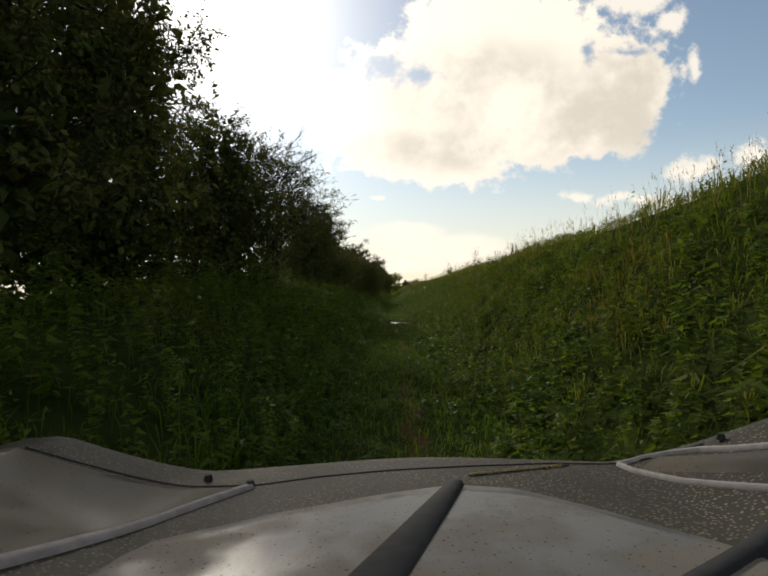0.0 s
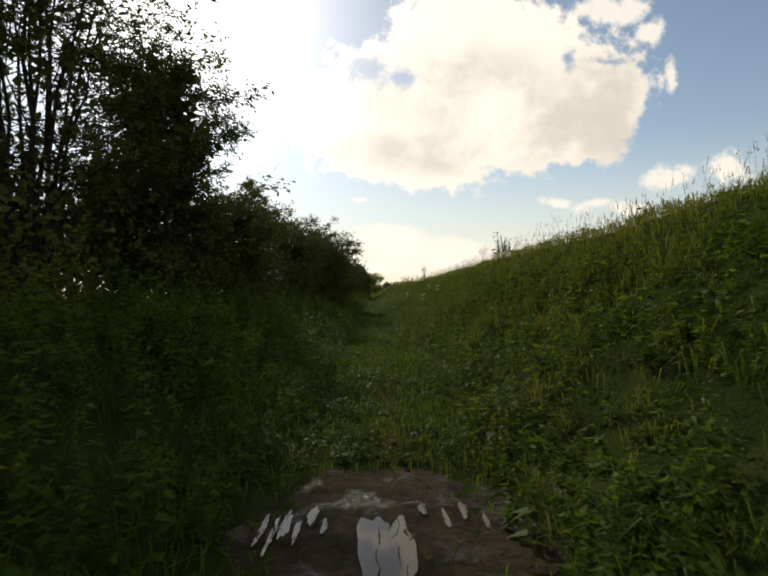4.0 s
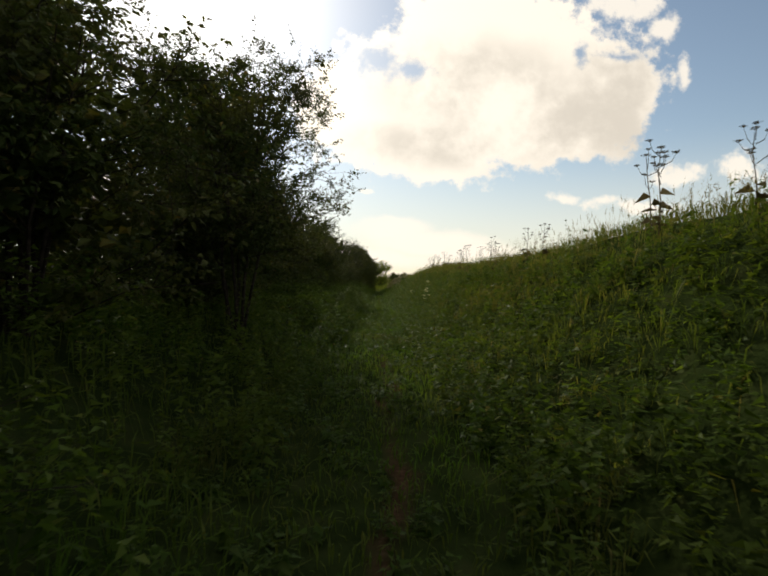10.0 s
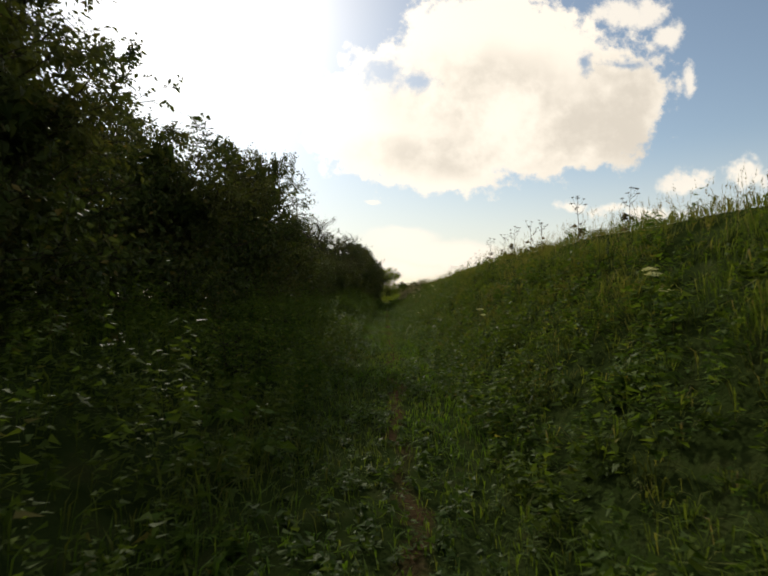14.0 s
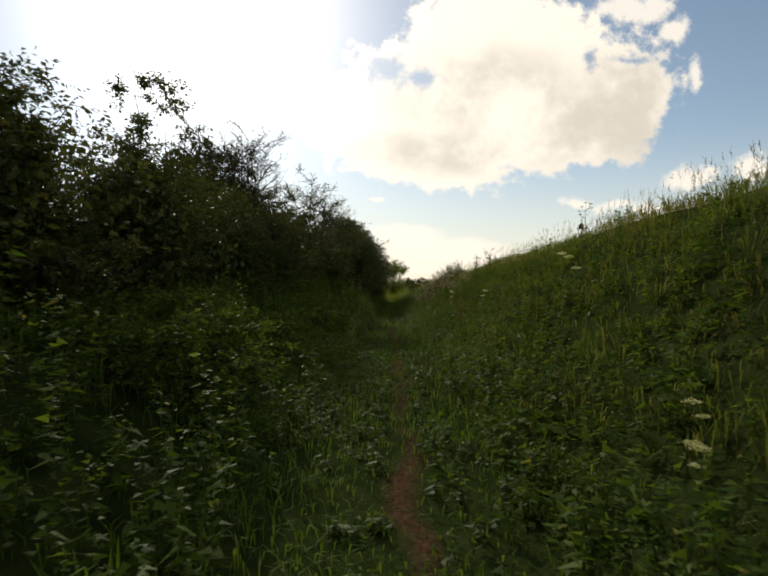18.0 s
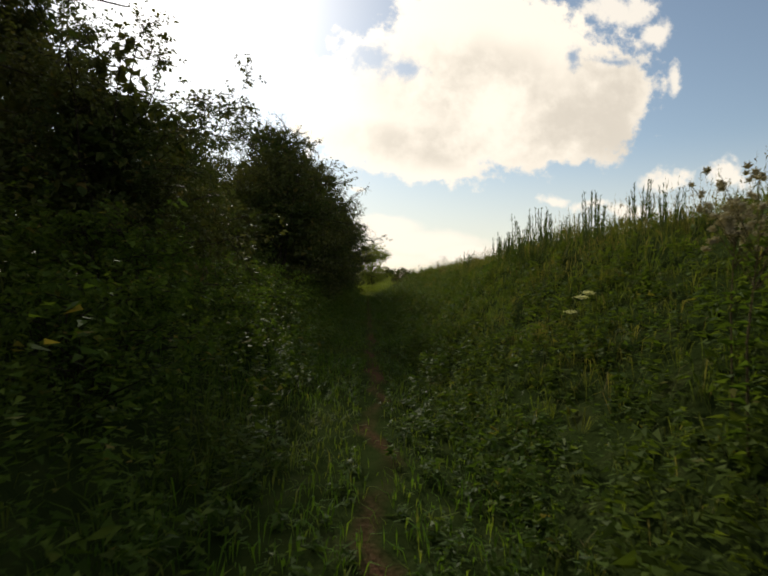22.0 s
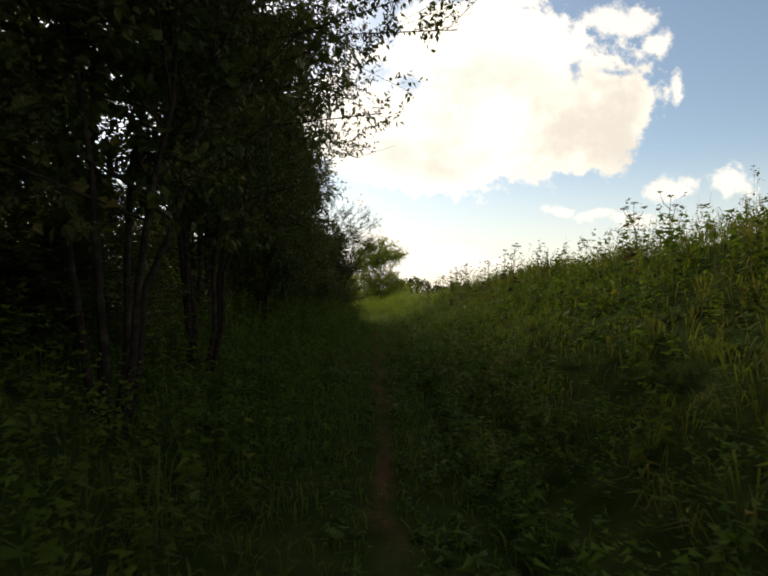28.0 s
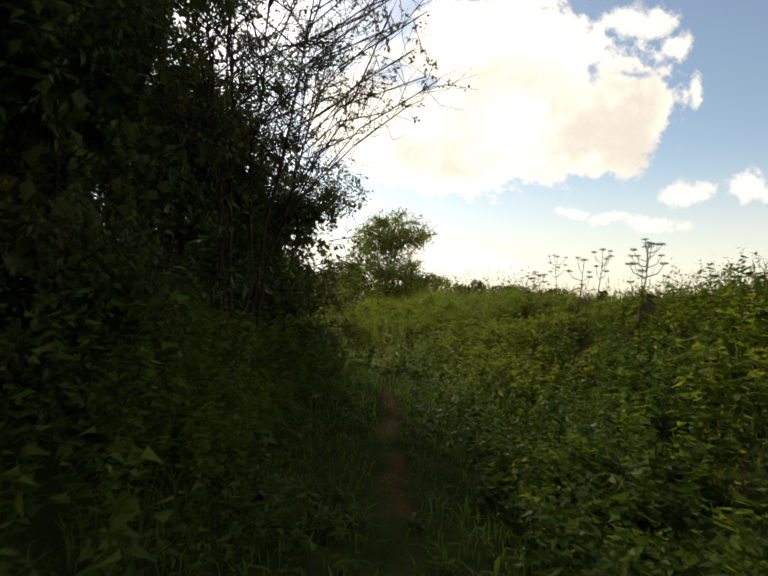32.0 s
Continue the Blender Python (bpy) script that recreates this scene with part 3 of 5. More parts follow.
THICKET_Y = (-5, 8, 14, 17, 25, 30, 34, 60, 70, 78, 92, 110, 120, 135, 150, 154, 173, 177, 200, 215)
THICKET_H = (4.2, 4.0, 2.4, 0.5, 0.7, 2.3, 3.0, 3.5, 3.2, 2.9, 3.1, 3.1, 3.2, 3.1, 3.0, 2.6, 2.3, 2.8, 2.6, 1.6)


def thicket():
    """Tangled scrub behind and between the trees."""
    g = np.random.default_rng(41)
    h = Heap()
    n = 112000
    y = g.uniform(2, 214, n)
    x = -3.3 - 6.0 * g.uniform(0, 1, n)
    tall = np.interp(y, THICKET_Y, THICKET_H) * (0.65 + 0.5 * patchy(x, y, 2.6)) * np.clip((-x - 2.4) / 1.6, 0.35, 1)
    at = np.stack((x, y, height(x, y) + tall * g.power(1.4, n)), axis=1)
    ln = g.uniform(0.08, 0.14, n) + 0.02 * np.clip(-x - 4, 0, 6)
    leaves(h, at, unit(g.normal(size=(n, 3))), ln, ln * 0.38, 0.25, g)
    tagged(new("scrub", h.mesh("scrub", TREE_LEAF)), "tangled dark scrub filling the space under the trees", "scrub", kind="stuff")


meadow()
undergrowth()
lane_weeds()
lane_end()
thicket()


# ---- trees and bushes ----
def grow(seed, tall, spread, stems, boughs, twigs, leaf_count, leaf_size, low=0.25, tuft=0.16, bare=0.0, droop=0.2, mat=TREE_LEAF, girth=0.0055, core=0, fine=0.004):
    """Meshes of a many-stemmed tree standing at the origin: stems, limbs, crown."""
    g = np.random.default_rng(seed)
    stem_list, limb_h, crown_h = [], Heap(), Heap()
    ends, lens = [], []
    for s in range(stems):
        a = 2 * np.pi * (s + g.uniform(-0.3, 0.3)) / stems
        out = spread * g.uniform(0.15, 0.5) if stems > 1 else 0.25
        p = np.array([np.cos(a) * 0.12 * (stems > 1), np.sin(a) * 0.12 * (stems > 1), -0.25])
        goal = np.array([np.cos(a) * out, np.sin(a) * out, tall * g.uniform(0.8, 1.0) * (1.12 - 0.75 * out / spread if stems > 1 else 1.0)])
        steps = 7
        pts = [p]
        for i in range(steps):
            f = (i + 1) / steps
            pts.append(p + (goal - p) * np.array([f ** 1.3, f ** 1.3, f]) + g.normal(0, 0.035 * tall / 6, 3) * (1, 1, 0.3))
        pts = np.array(pts)
        r = np.linspace(1.0, 0.2, steps + 1) * tall * girth
        stem_h = Heap()
        chain(stem_h, pts, r)
        stem_list.append(stem_h.mesh("trunk", BARK, True))
        for b in range(boughs):
            f = low + (1 - low) * g.uniform(0.0, 1.0) ** 0.9
            i = min(int(f * steps), steps - 1)
            q = pts[i] + (pts[i + 1] - pts[i]) * (f * steps - i)
            aa = g.uniform(0, 2 * np.pi)
            reach = spread * g.uniform(0.45, 1.0) * (1.0 - 0.55 * max(0, (f - 0.45) / 0.55) ** 1.5)
            way = np.array([np.cos(aa), np.sin(aa), g.uniform(0.05, 0.75) + (0.45 if bare > 0.2 else 0.0)])
            e = q + way / np.linalg.norm(way) * reach
            e[:2] *= min(1.0, 1.2 * spread / max(float(np.hypot(e[0], e[1])), 0.01))
            m = (q + e) / 2 + g.normal(0, 0.08 * reach, 3) + (0, 0, 0.08 * reach)
            br = r[i] * 0.42
            tubes(limb_h, np.array([q, m]), np.array([m, e]), np.maximum(np.array([br, br * 0.6]), fine * 2), np.maximum(np.array([br * 0.6, br * 0.25]), fine * 1.4), 4)
            for t in range(twigs):
                u = g.uniform(0.25, 1.0)
                c = q + (m - q) * u * 2 if u < 0.5 else m + (e - m) * (u - 0.5) * 2
                w = unit(way * 0.6 + g.normal(0, 0.6, 3) + (0, 0, 0.25 - droop))
                d = c + w * reach * g.uniform(0.2, 0.45) * (0.7 if bare else 1.0)
                if bare:
                    mm = (c + d) / 2 + g.normal(0, 0.07, 3)
                    d = d + np.array([0, 0, 0.12]) + g.normal(0, 0.05, 3)
                    tubes(limb_h, np.array([c, mm]), np.array([mm, d]), np.array([fine, fine * 0.75]), np.array([fine * 0.75, fine * 0.4]), 3)
                else:
                    tubes(limb_h, c[None], d[None], np.maximum(np.array([br * 0.3]), fine), np.maximum(np.array([br * 0.1]), fine * 0.5), 3)
                if t == 0 and not bare:
                    ends.append((m, e))
                    lens.append(1.6)
                ends.append((c, d))
                lens.append(1.0 if g.uniform() > bare else 0.06)
    # leafy sprigs along every twig
    ends, lens = np.array(ends), np.array(lens)
    per = 7
    count = leaf_count // per
    k = g.choice(len(ends), count, p=lens / lens.sum())
    run = ends[k, 1] - ends[k, 0]
    base = ends[k, 0] + run * g.uniform(0.1, 1.0, count)[:, None]
    way = unit(unit(run) * 0.7 + g.normal(size=(count, 3)) * 0.55 + (0, 0, 0.2 - droop))
    tips = base + way * (g.uniform(0.5, 1.25, count) * tuft * 2.3)[:, None]
    across = unit(np.cross(way, g.normal(size=(count, 3)))) * fine * 0.6
    limb_h.add(np.stack((base + across, base - across, tips), axis=1), [(0, 1, 2)])
    m = np.repeat(np.arange(count), per)
    n = len(m)
    f = (np.tile(np.arange(per), count) + g.uniform(0.3, 1.0, n)) / per
    at = base[m] + (tips[m] - base[m]) * f[:, None]
    at[:, 2] = np.maximum(at[:, 2], 0.05)
    turn = unit(np.cross(way[m], g.normal(size=(n, 3))))
    out = unit(way[m] * 0.6 + turn * 0.9 + (0, 0, -droop * 0.6))
    ln = g.uniform(0.65, 1.3, n) * leaf_size
    leaves(crown_h, at, out, ln, ln * g.uniform(0.2, 0.32, n), droop, g)
    if core:
        k = g.choice(len(ends), core, p=lens / lens.sum())
        at = ends[k, 0] * np.column_stack((g.uniform(0.3, 0.85, core), g.uniform(0.3, 0.85, core), g.uniform(0.8, 0.98, core)))
        ln = g.uniform(1.6, 2.8, core) * leaf_size
        leaves(crown_h, at, unit(g.normal(size=(core, 3))), ln, ln * 0.38, droop, g)
    return stem_list, limb_h.mesh("branchwork", BARK, True), crown_h.mesh("crown", mat)


def tree_thing(name, label, category, meshes, x, y, size, turn, group=""):
    """A tree with trunk, limbs and crown, set on the ground."""
    ob = new(name)
    for me in meshes[0]:
        part_mesh("trunk", me, ob)
    part_mesh("branchwork", meshes[1], ob)
    part_mesh("crown", meshes[2], ob)
    ob.matrix_world = pose(x, y, float(height(x, y)) - 0.05, 0, 0, turn) @ Matrix.Diagonal((size[0], size[0], size[1], 1))
    return tagged(ob, label, category, group)


# kinds: (meshes, natural height, natural spread)
TALL = [grow(100 + i, 8.0, 2.5, 7, 15, 8, 25000, 0.09, 0.06, 0.15, core=3800) for i in range(3)]
BUSH = [grow(200 + i, 5.0, 2.2, 9, 11, 8, 21000, 0.075, 0.02, 0.13, core=3400) for i in range(3)]
HEDGE = [grow(300 + i, 4.2, 2.0, 10, 9, 8, 16000, 0.08, 0.02, 0.13, core=3000) for i in range(2)]
TWIGGY = [grow(400 + i, 7.5, 2.6, 14, 16, 13, 5200, 0.062, 0.2, 0.07, 0.3, girth=0.0042, fine=0.0065) for i in range(2)]
ARCHED = [grow(430, 7.6, 3.2, 6, 20, 15, 7500, 0.06, 0.4, 0.08, 0.25, girth=0.0042, fine=0.006)]
BIRCH = [grow(460, 7.5, 2.2, 5, 17, 9, 12000, 0.06, 0.2, 0.12, 0.08, 0.15, fine=0.005)]
OVER = [grow(500 + i, 8.5, 3.1, 6, 20, 9, 46000, 0.066, 0.34, 0.13, 0.0, 0.15, core=3000) for i in range(2)]
POLES = [grow(600 + i, 10.0, 2.4, 9, 14, 7, 24000, 0.088, 0.3, 0.16, core=3600) for i in range(2)]
FAN = [grow(650, 8.0, 2.7, 18, 9, 8, 17000, 0.075, 0.28, 0.12, droop=0.1, girth=0.005, core=500)]
BACKDROP = [grow(800 + i, 9.0, 2.9, 6, 12, 8, 18000, 0.15, 0.05, 0.22) for i in range(2)]

# along the lane: y, x, height, spread, kind
WOOD = (
    (12.5, -7.2, 4.6, 2.3, "bush"), (76.0, -7.6, 5.0, 2.4, "bush"), (80.5, -8.0, 5.0, 2.4, "bush"), (90.0, -7.6, 5.6, 2.4, "bush"), (101.0, -7.8, 5.0, 2.4, "bush"),
    (108.0, -7.6, 4.6, 2.4, "bush"), (115.0, -7.6, 5.0, 2.4, "bush"), (127.0, -7.0, 5.5, 2.4, "bush"), (131.0, -6.4, 6.2, 2.4, "tall"),
    (6.0, -4.9, 9.0, 2.7, "tall"), (10.5, -5.2, 8.0, 2.5, "tall"), (14.5, -4.4, 6.0, 2.3, "bush"), (19.5, -4.3, 6.2, 2.5, "twiggy"), (17.5, -6.4, 6.8, 2.5, "twiggy"),
    (24.5, -3.9, 4.3, 1.9, "bush"), (30.0, -5.0, 7.9, 2.9, "fan"), (31.8, -6.6, 3.0, 2.2, "bush"), (33.5, -4.3, 6.4, 2.4, "tall"), (36.5, -3.7, 3.4, 1.8, "hedge"), (35.6, -6.2, 4.8, 2.3, "bush"),
    (41.0, -4.4, 3.4, 1.9, "bush"), (46.5, -4.0, 4.7, 2.3, "bush"), (50.3, -4.7, 5.6, 2.5, "birch"), (52.0, -4.8, 6.3, 2.5, "birch"), (47.5, -6.6, 4.2, 2.2, "bush"), (57.5, -6.4, 4.4, 2.2, "bush"), (67.5, -6.6, 4.2, 2.2, "bush"), (95.0, -6.6, 4.6, 2.2, "bush"), (54.8, -3.7, 4.3, 2.0, "tall"), (52.6, -3.0, 3.2, 1.8, "bush"),
    (53.9, -2.4, 5.6, 2.3, "over"), (56.5, -3.7, 3.2, 1.9, "bush"), (60.5, -3.6, 4.4, 2.3, "bush"), (64.5, -2.45, 6.3, 2.5, "over"), (65.5, -3.8, 3.3, 1.9, "bush"), (71.0, -4.6, 7.6, 2.6, "tall"), (73.2, -5.6, 7.0, 2.4, "tall"),
    (74.5, -4.0, 3.6, 1.9, "hedge"), (78.5, -4.1, 3.7, 1.9, "hedge"), (82.5, -4.4, 4.4, 2.0, "hedge"), (85.0, -6.2, 7.0, 2.3, "tall"),
    (87.5, -4.2, 4.2, 2.0, "hedge"), (92.0, -4.0, 5.1, 2.1, "bush"), (96.5, -4.5, 5.8, 2.2, "bush"), (101.0, -4.4, 4.2, 2.0, "hedge"),
    (105.0, -4.6, 3.2, 2.0, "hedge"), (102.6, -5.4, 2.8, 2.0, "hedge"), (106.8, -5.6, 3.0, 2.0, "bush"), (109.0, -4.6, 3.7, 2.0, "hedge"), (113.0, -4.4, 3.6, 2.0, "bush"), (112.5, -6.2, 3.0, 2.0, "hedge"), (116.5, -4.0, 3.7, 2.0, "bush"),
    (119.5, -5.6, 7.2, 2.5, "twiggy"), (124.0, -3.7, 6.8, 2.5, "birch"), (122.4, -4.6, 4.2, 2.2, "bush"), (128.5, -3.6, 4.0, 2.1, "bush"), (134.0, -4.9, 4.6, 1.7, "tall"),
    (137.5, -4.9, 3.0, 2.0, "hedge"), (137.0, -5.9, 6.4, 1.6, "birch"), (141.0, -5.6, 5.2, 2.1, "bush"), (141.5, -3.4, 6.7, 3.0, "bush"), (142.5, -6.4, 5.4, 2.5, "bush"), (145.0, -4.0, 7.0, 2.6, "tall"), (148.5, -4.9, 9.8, 2.5, "twiggy"), (148.0, -2.6, 8.0, 2.7, "over"), (146.5, -2.6, 5.0, 2.3, "bush"), (150.5, -2.6, 5.0, 2.3, "bush"), (153.0, -3.7, 8.7, 2.7, "poles"), (159.0, -2.35, 8.0, 2.7, "over"),
    (157.5, -3.3, 9.0, 2.7, "poles"), (162.0, -2.5, 8.4, 2.9, "over"), (170.0, -6.0, 3.4, 2.2, "bush"), (160.5, -3.8, 2.0, 2.0, "bush"), (166.5, -3.9, 9.2, 2.7, "poles"), (168.3, -2.9, 8.2, 1.8, "tall"), (171.0, -3.7, 8.6, 2.8, "tall"), (163.8, -5.6, 3.2, 2.2, "bush"), (159.0, -5.4, 3.2, 2.1, "bush"),
    (175.0, -4.0, 9.2, 2.8, "poles"), (179.5, -3.8, 8.8, 2.8, "tall"), (183.0, -4.3, 8.8, 2.6, "poles"), (183.0, -1.9, 7.2, 3.0, "arched"),
    (176.5, -2.8, 4.4, 1.8, "bush"), (180.3, -2.7, 4.7, 1.8, "bush"), (186.0, -2.2, 4.7, 2.1, "bush"), (184.5, -3.0, 5.2, 1.9, "bush"),
    (187.5, -4.6, 6.4, 2.4, "tall"), (192.0, -5.0, 3.4, 2.0, "bush"), (197.0, -5.2, 3.0, 2.0, "bush"), (202.0, -5.4, 2.8, 2.0, "hedge"),
    (207.0, -5.4, 2.8, 2.0, "hedge"), (212.5, -5.4, 2.8, 2.0, "hedge"),
)
BACK = (
    (58.0, -8.5), (65.0, -9.0), (72.0, -8.4), (86.0, -9.2), (94.0, -9.0), (121.0, -9.4), (129.0, -9.0), 
    (151.0, -7.6), (156.0, -8.6), (162.3, -6.9), (167.0, -8.4), (187.0, -8.2), (10.0, -8.4), (4.0, -8.2), (7.0, -8.8), (13.5, -8.8),
)
KINDS = {
    "tall": (TALL, 8.0, 2.5, "hedgerow_tree", "tall dark-leaved tree with many stems on the wooded bank", "tree"),
    "bush": (BUSH, 5.0, 2.2, "bush", "dense dark green hawthorn bush leafed down to the ground", "bush"),
    "hedge": (HEDGE, 4.2, 2.0, "hedge_bush", "low rounded dark green bush in an untrimmed hedge", "bush"),
    "twiggy": (TWIGGY, 7.5, 2.6, "thin_tree", "sparse, almost bare tree with many fine upright twigs", "tree"),
    "over": (OVER, 8.5, 3.1, "leaning_tree", "broad leafy tree with boughs hanging over the lane", "tree"),
    "arched": (ARCHED, 7.6, 3.2, "arching_tree", "sparse tree whose fine bare twigs arch over the lane", "tree"),
    "birch": (BIRCH, 7.5, 2.2, "birch", "slender tree with a light, open crown of small leaves", "tree"),
    "fan": (FAN, 8.0, 2.7, "fan_tree", "broad dark-leaved tree with a fan of many bare stems", "tree"),
    "poles": (POLES, 10.0, 2.4, "pole_tree", "tall slender dark trees with bare lower stems", "tree"),
}


def plant_wood():
    for y, x, tall, spread, kind in WOOD:
        i = int(y * 10)
        meshes, h0, s0, name, label, cat = KINDS[kind]
        tree_thing(name, label, cat, meshes[i % len(meshes)], x, y, (spread / s0, 0.94 * tall / h0), y * 137.5 % 360, "trees along the lane")
    for i, (y, x) in enumerate(BACK):
        _, h0, s0, name, label, cat = KINDS["tall"]
        tree_thing(name, label, cat, BACKDROP[i % 2], x, y, (1.1, 0.95), y * 137.5 % 360, "trees along the lane")


plant_wood()

WILLOW = grow(700, 8.0, 3.4, 6, 18, 10, 24000, 0.15, 0.02, 0.3, 0.0, 0.3, PALE_LEAF)
tree_thing("willow", "rounded willow standing at the lane's end, its green lightened as if sunlit", "tree", WILLOW, 0.6, 227.0, (1.45, 1.15), 40)
tree_thing("hedge_bush", "bush beside the willow, leaves coloured yellow-green as if sunlit", "bush", grow(710, 3.6, 2.4, 8, 9, 8, 9000, 0.13, 0.02, 0.2, mat=PALE_LEAF), -3.2, 219.0, (1.0, 1.0), 10)


# low brambles: y, x, height, spread
SHADY_BRAMBLES = (
    (11.0, -2.3, 0.72, 1.0), (14.2, -2.0, 0.80, 1.1), (16.4, -2.6, 0.96, 1.2), (17.6, -1.8, 0.64, 0.9), (20.5, -2.3, 0.80, 1.0), (23.0, -2.0, 0.72, 1.0), (28.5, -2.4, 0.88, 1.1),
    (44.5, -2.4, 0.72, 1.0), (57.0, -2.2, 0.72, 1.0), (70.0, -2.2, 0.80, 1.0), (72.2, -2.6, 0.96, 1.2), (75.4, -2.1, 0.72, 1.0), (78.8, -2.4, 0.80, 1.1), (84.8, -2.2, 0.80, 1.0),
    (88.0, -2.5, 0.88, 1.1), (104.6, -2.3, 0.88, 1.2), (106.5, -2.7, 0.96, 1.1), (109.0, -2.2, 0.80, 1.0), (114.0, -2.4, 0.80, 1.1), (117.5, -2.2, 0.80, 1.0), (125.5, -2.3, 1.04, 1.2),
    (127.2, -2.8, 1.12, 1.3), (129.4, -2.2, 0.88, 1.1), (132.0, -2.6, 1.04, 1.2), (135.5, -2.4, 0.96, 1.2), (139.0, -2.3, 0.88, 1.1), (171.0, -2.3, 0.80, 1.0), (174.5, -2.1, 0.80, 1.0),
)
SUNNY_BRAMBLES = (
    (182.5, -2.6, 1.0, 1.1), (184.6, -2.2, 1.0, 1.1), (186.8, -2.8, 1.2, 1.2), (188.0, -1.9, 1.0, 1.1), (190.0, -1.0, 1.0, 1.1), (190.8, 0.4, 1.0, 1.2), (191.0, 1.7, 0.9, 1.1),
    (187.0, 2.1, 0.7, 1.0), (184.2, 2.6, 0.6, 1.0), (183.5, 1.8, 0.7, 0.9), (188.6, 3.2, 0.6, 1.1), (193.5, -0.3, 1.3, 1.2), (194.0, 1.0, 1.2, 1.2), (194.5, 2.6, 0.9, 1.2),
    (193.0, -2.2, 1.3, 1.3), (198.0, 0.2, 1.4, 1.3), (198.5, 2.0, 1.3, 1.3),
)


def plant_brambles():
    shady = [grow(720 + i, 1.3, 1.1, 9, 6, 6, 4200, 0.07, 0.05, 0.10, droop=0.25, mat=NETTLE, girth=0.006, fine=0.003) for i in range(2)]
    # this kind carries sunlight in its leaf colour
    sunny = [grow(730 + i, 1.3, 1.1, 9, 6, 6, 5000, 0.07, 0.05, 0.10, droop=0.25, mat=SUN_TINTED, girth=0.006, fine=0.003) for i in range(2)]
    for rows, kinds, label in ((SHADY_BRAMBLES, shady, "low mound of dark green bramble and nettle"), (SUNNY_BRAMBLES, sunny, "mound of bramble, sunlight tinted into its yellow-green leaves")):
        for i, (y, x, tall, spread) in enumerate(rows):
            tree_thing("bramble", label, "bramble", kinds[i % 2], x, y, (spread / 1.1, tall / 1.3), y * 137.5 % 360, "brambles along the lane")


plant_brambles()


def far_wood():
    """Distant trees on the horizon, one joined mass of leaf clumps."""
    g = np.random.default_rng(31)
    h = Heap()
    for cx, cy, w, tall, n in ((12, 330, 9, 8, 5000), (26, 345, 9, 7, 4000), (4, 360, 14, 6, 5000), (-14, 350, 22, 10, 8000), (-40, 330, 26, 12, 9000), (60, 420, 40, 8, 7000)):
        for k in range(7):
            tx, ty, th = cx + g.uniform(-w, w) * 0.5, cy + g.uniform(-6, 6), tall * g.uniform(0.6, 1.05)
            m = n // 7
            d = unit(g.normal(size=(m, 3))) * (g.uniform(0.3, 1.0, m) ** 0.4)[:, None]
            at = np.array([tx, ty, th * 0.52]) + d * (w * 0.16 + 1.2, 2.5, th * 0.5)
            ln = g.uniform(0.4, 0.8, m)
            leaves(h, at, unit(g.normal(size=(m, 3))), ln, ln * 0.4, 0.2, g)
    tagged(new("far_wood", h.mesh("far_wood", TREE_LEAF)), "distant dark trees on the horizon", "trees", kind="stuff")


far_wood()


def field():
    """The rough field that opens beyond the lane."""
    g = np.random.default_rng(37)
    h = Heap()
    n = 26000
    y = 222 + 190 * g.power(0.6, n)
    x = g.normal(2, 22, n)
    blades(h, x, y, g.uniform(0.3, 0.8, n), g.uniform(0.02, 0.06, n), g.uniform(0.2, 1.0, n), g)
    tagged(new("field_grass", h.mesh("field_grass", FIELD)), "tall yellow-green grass in the open field", "grass", kind="stuff")


field()


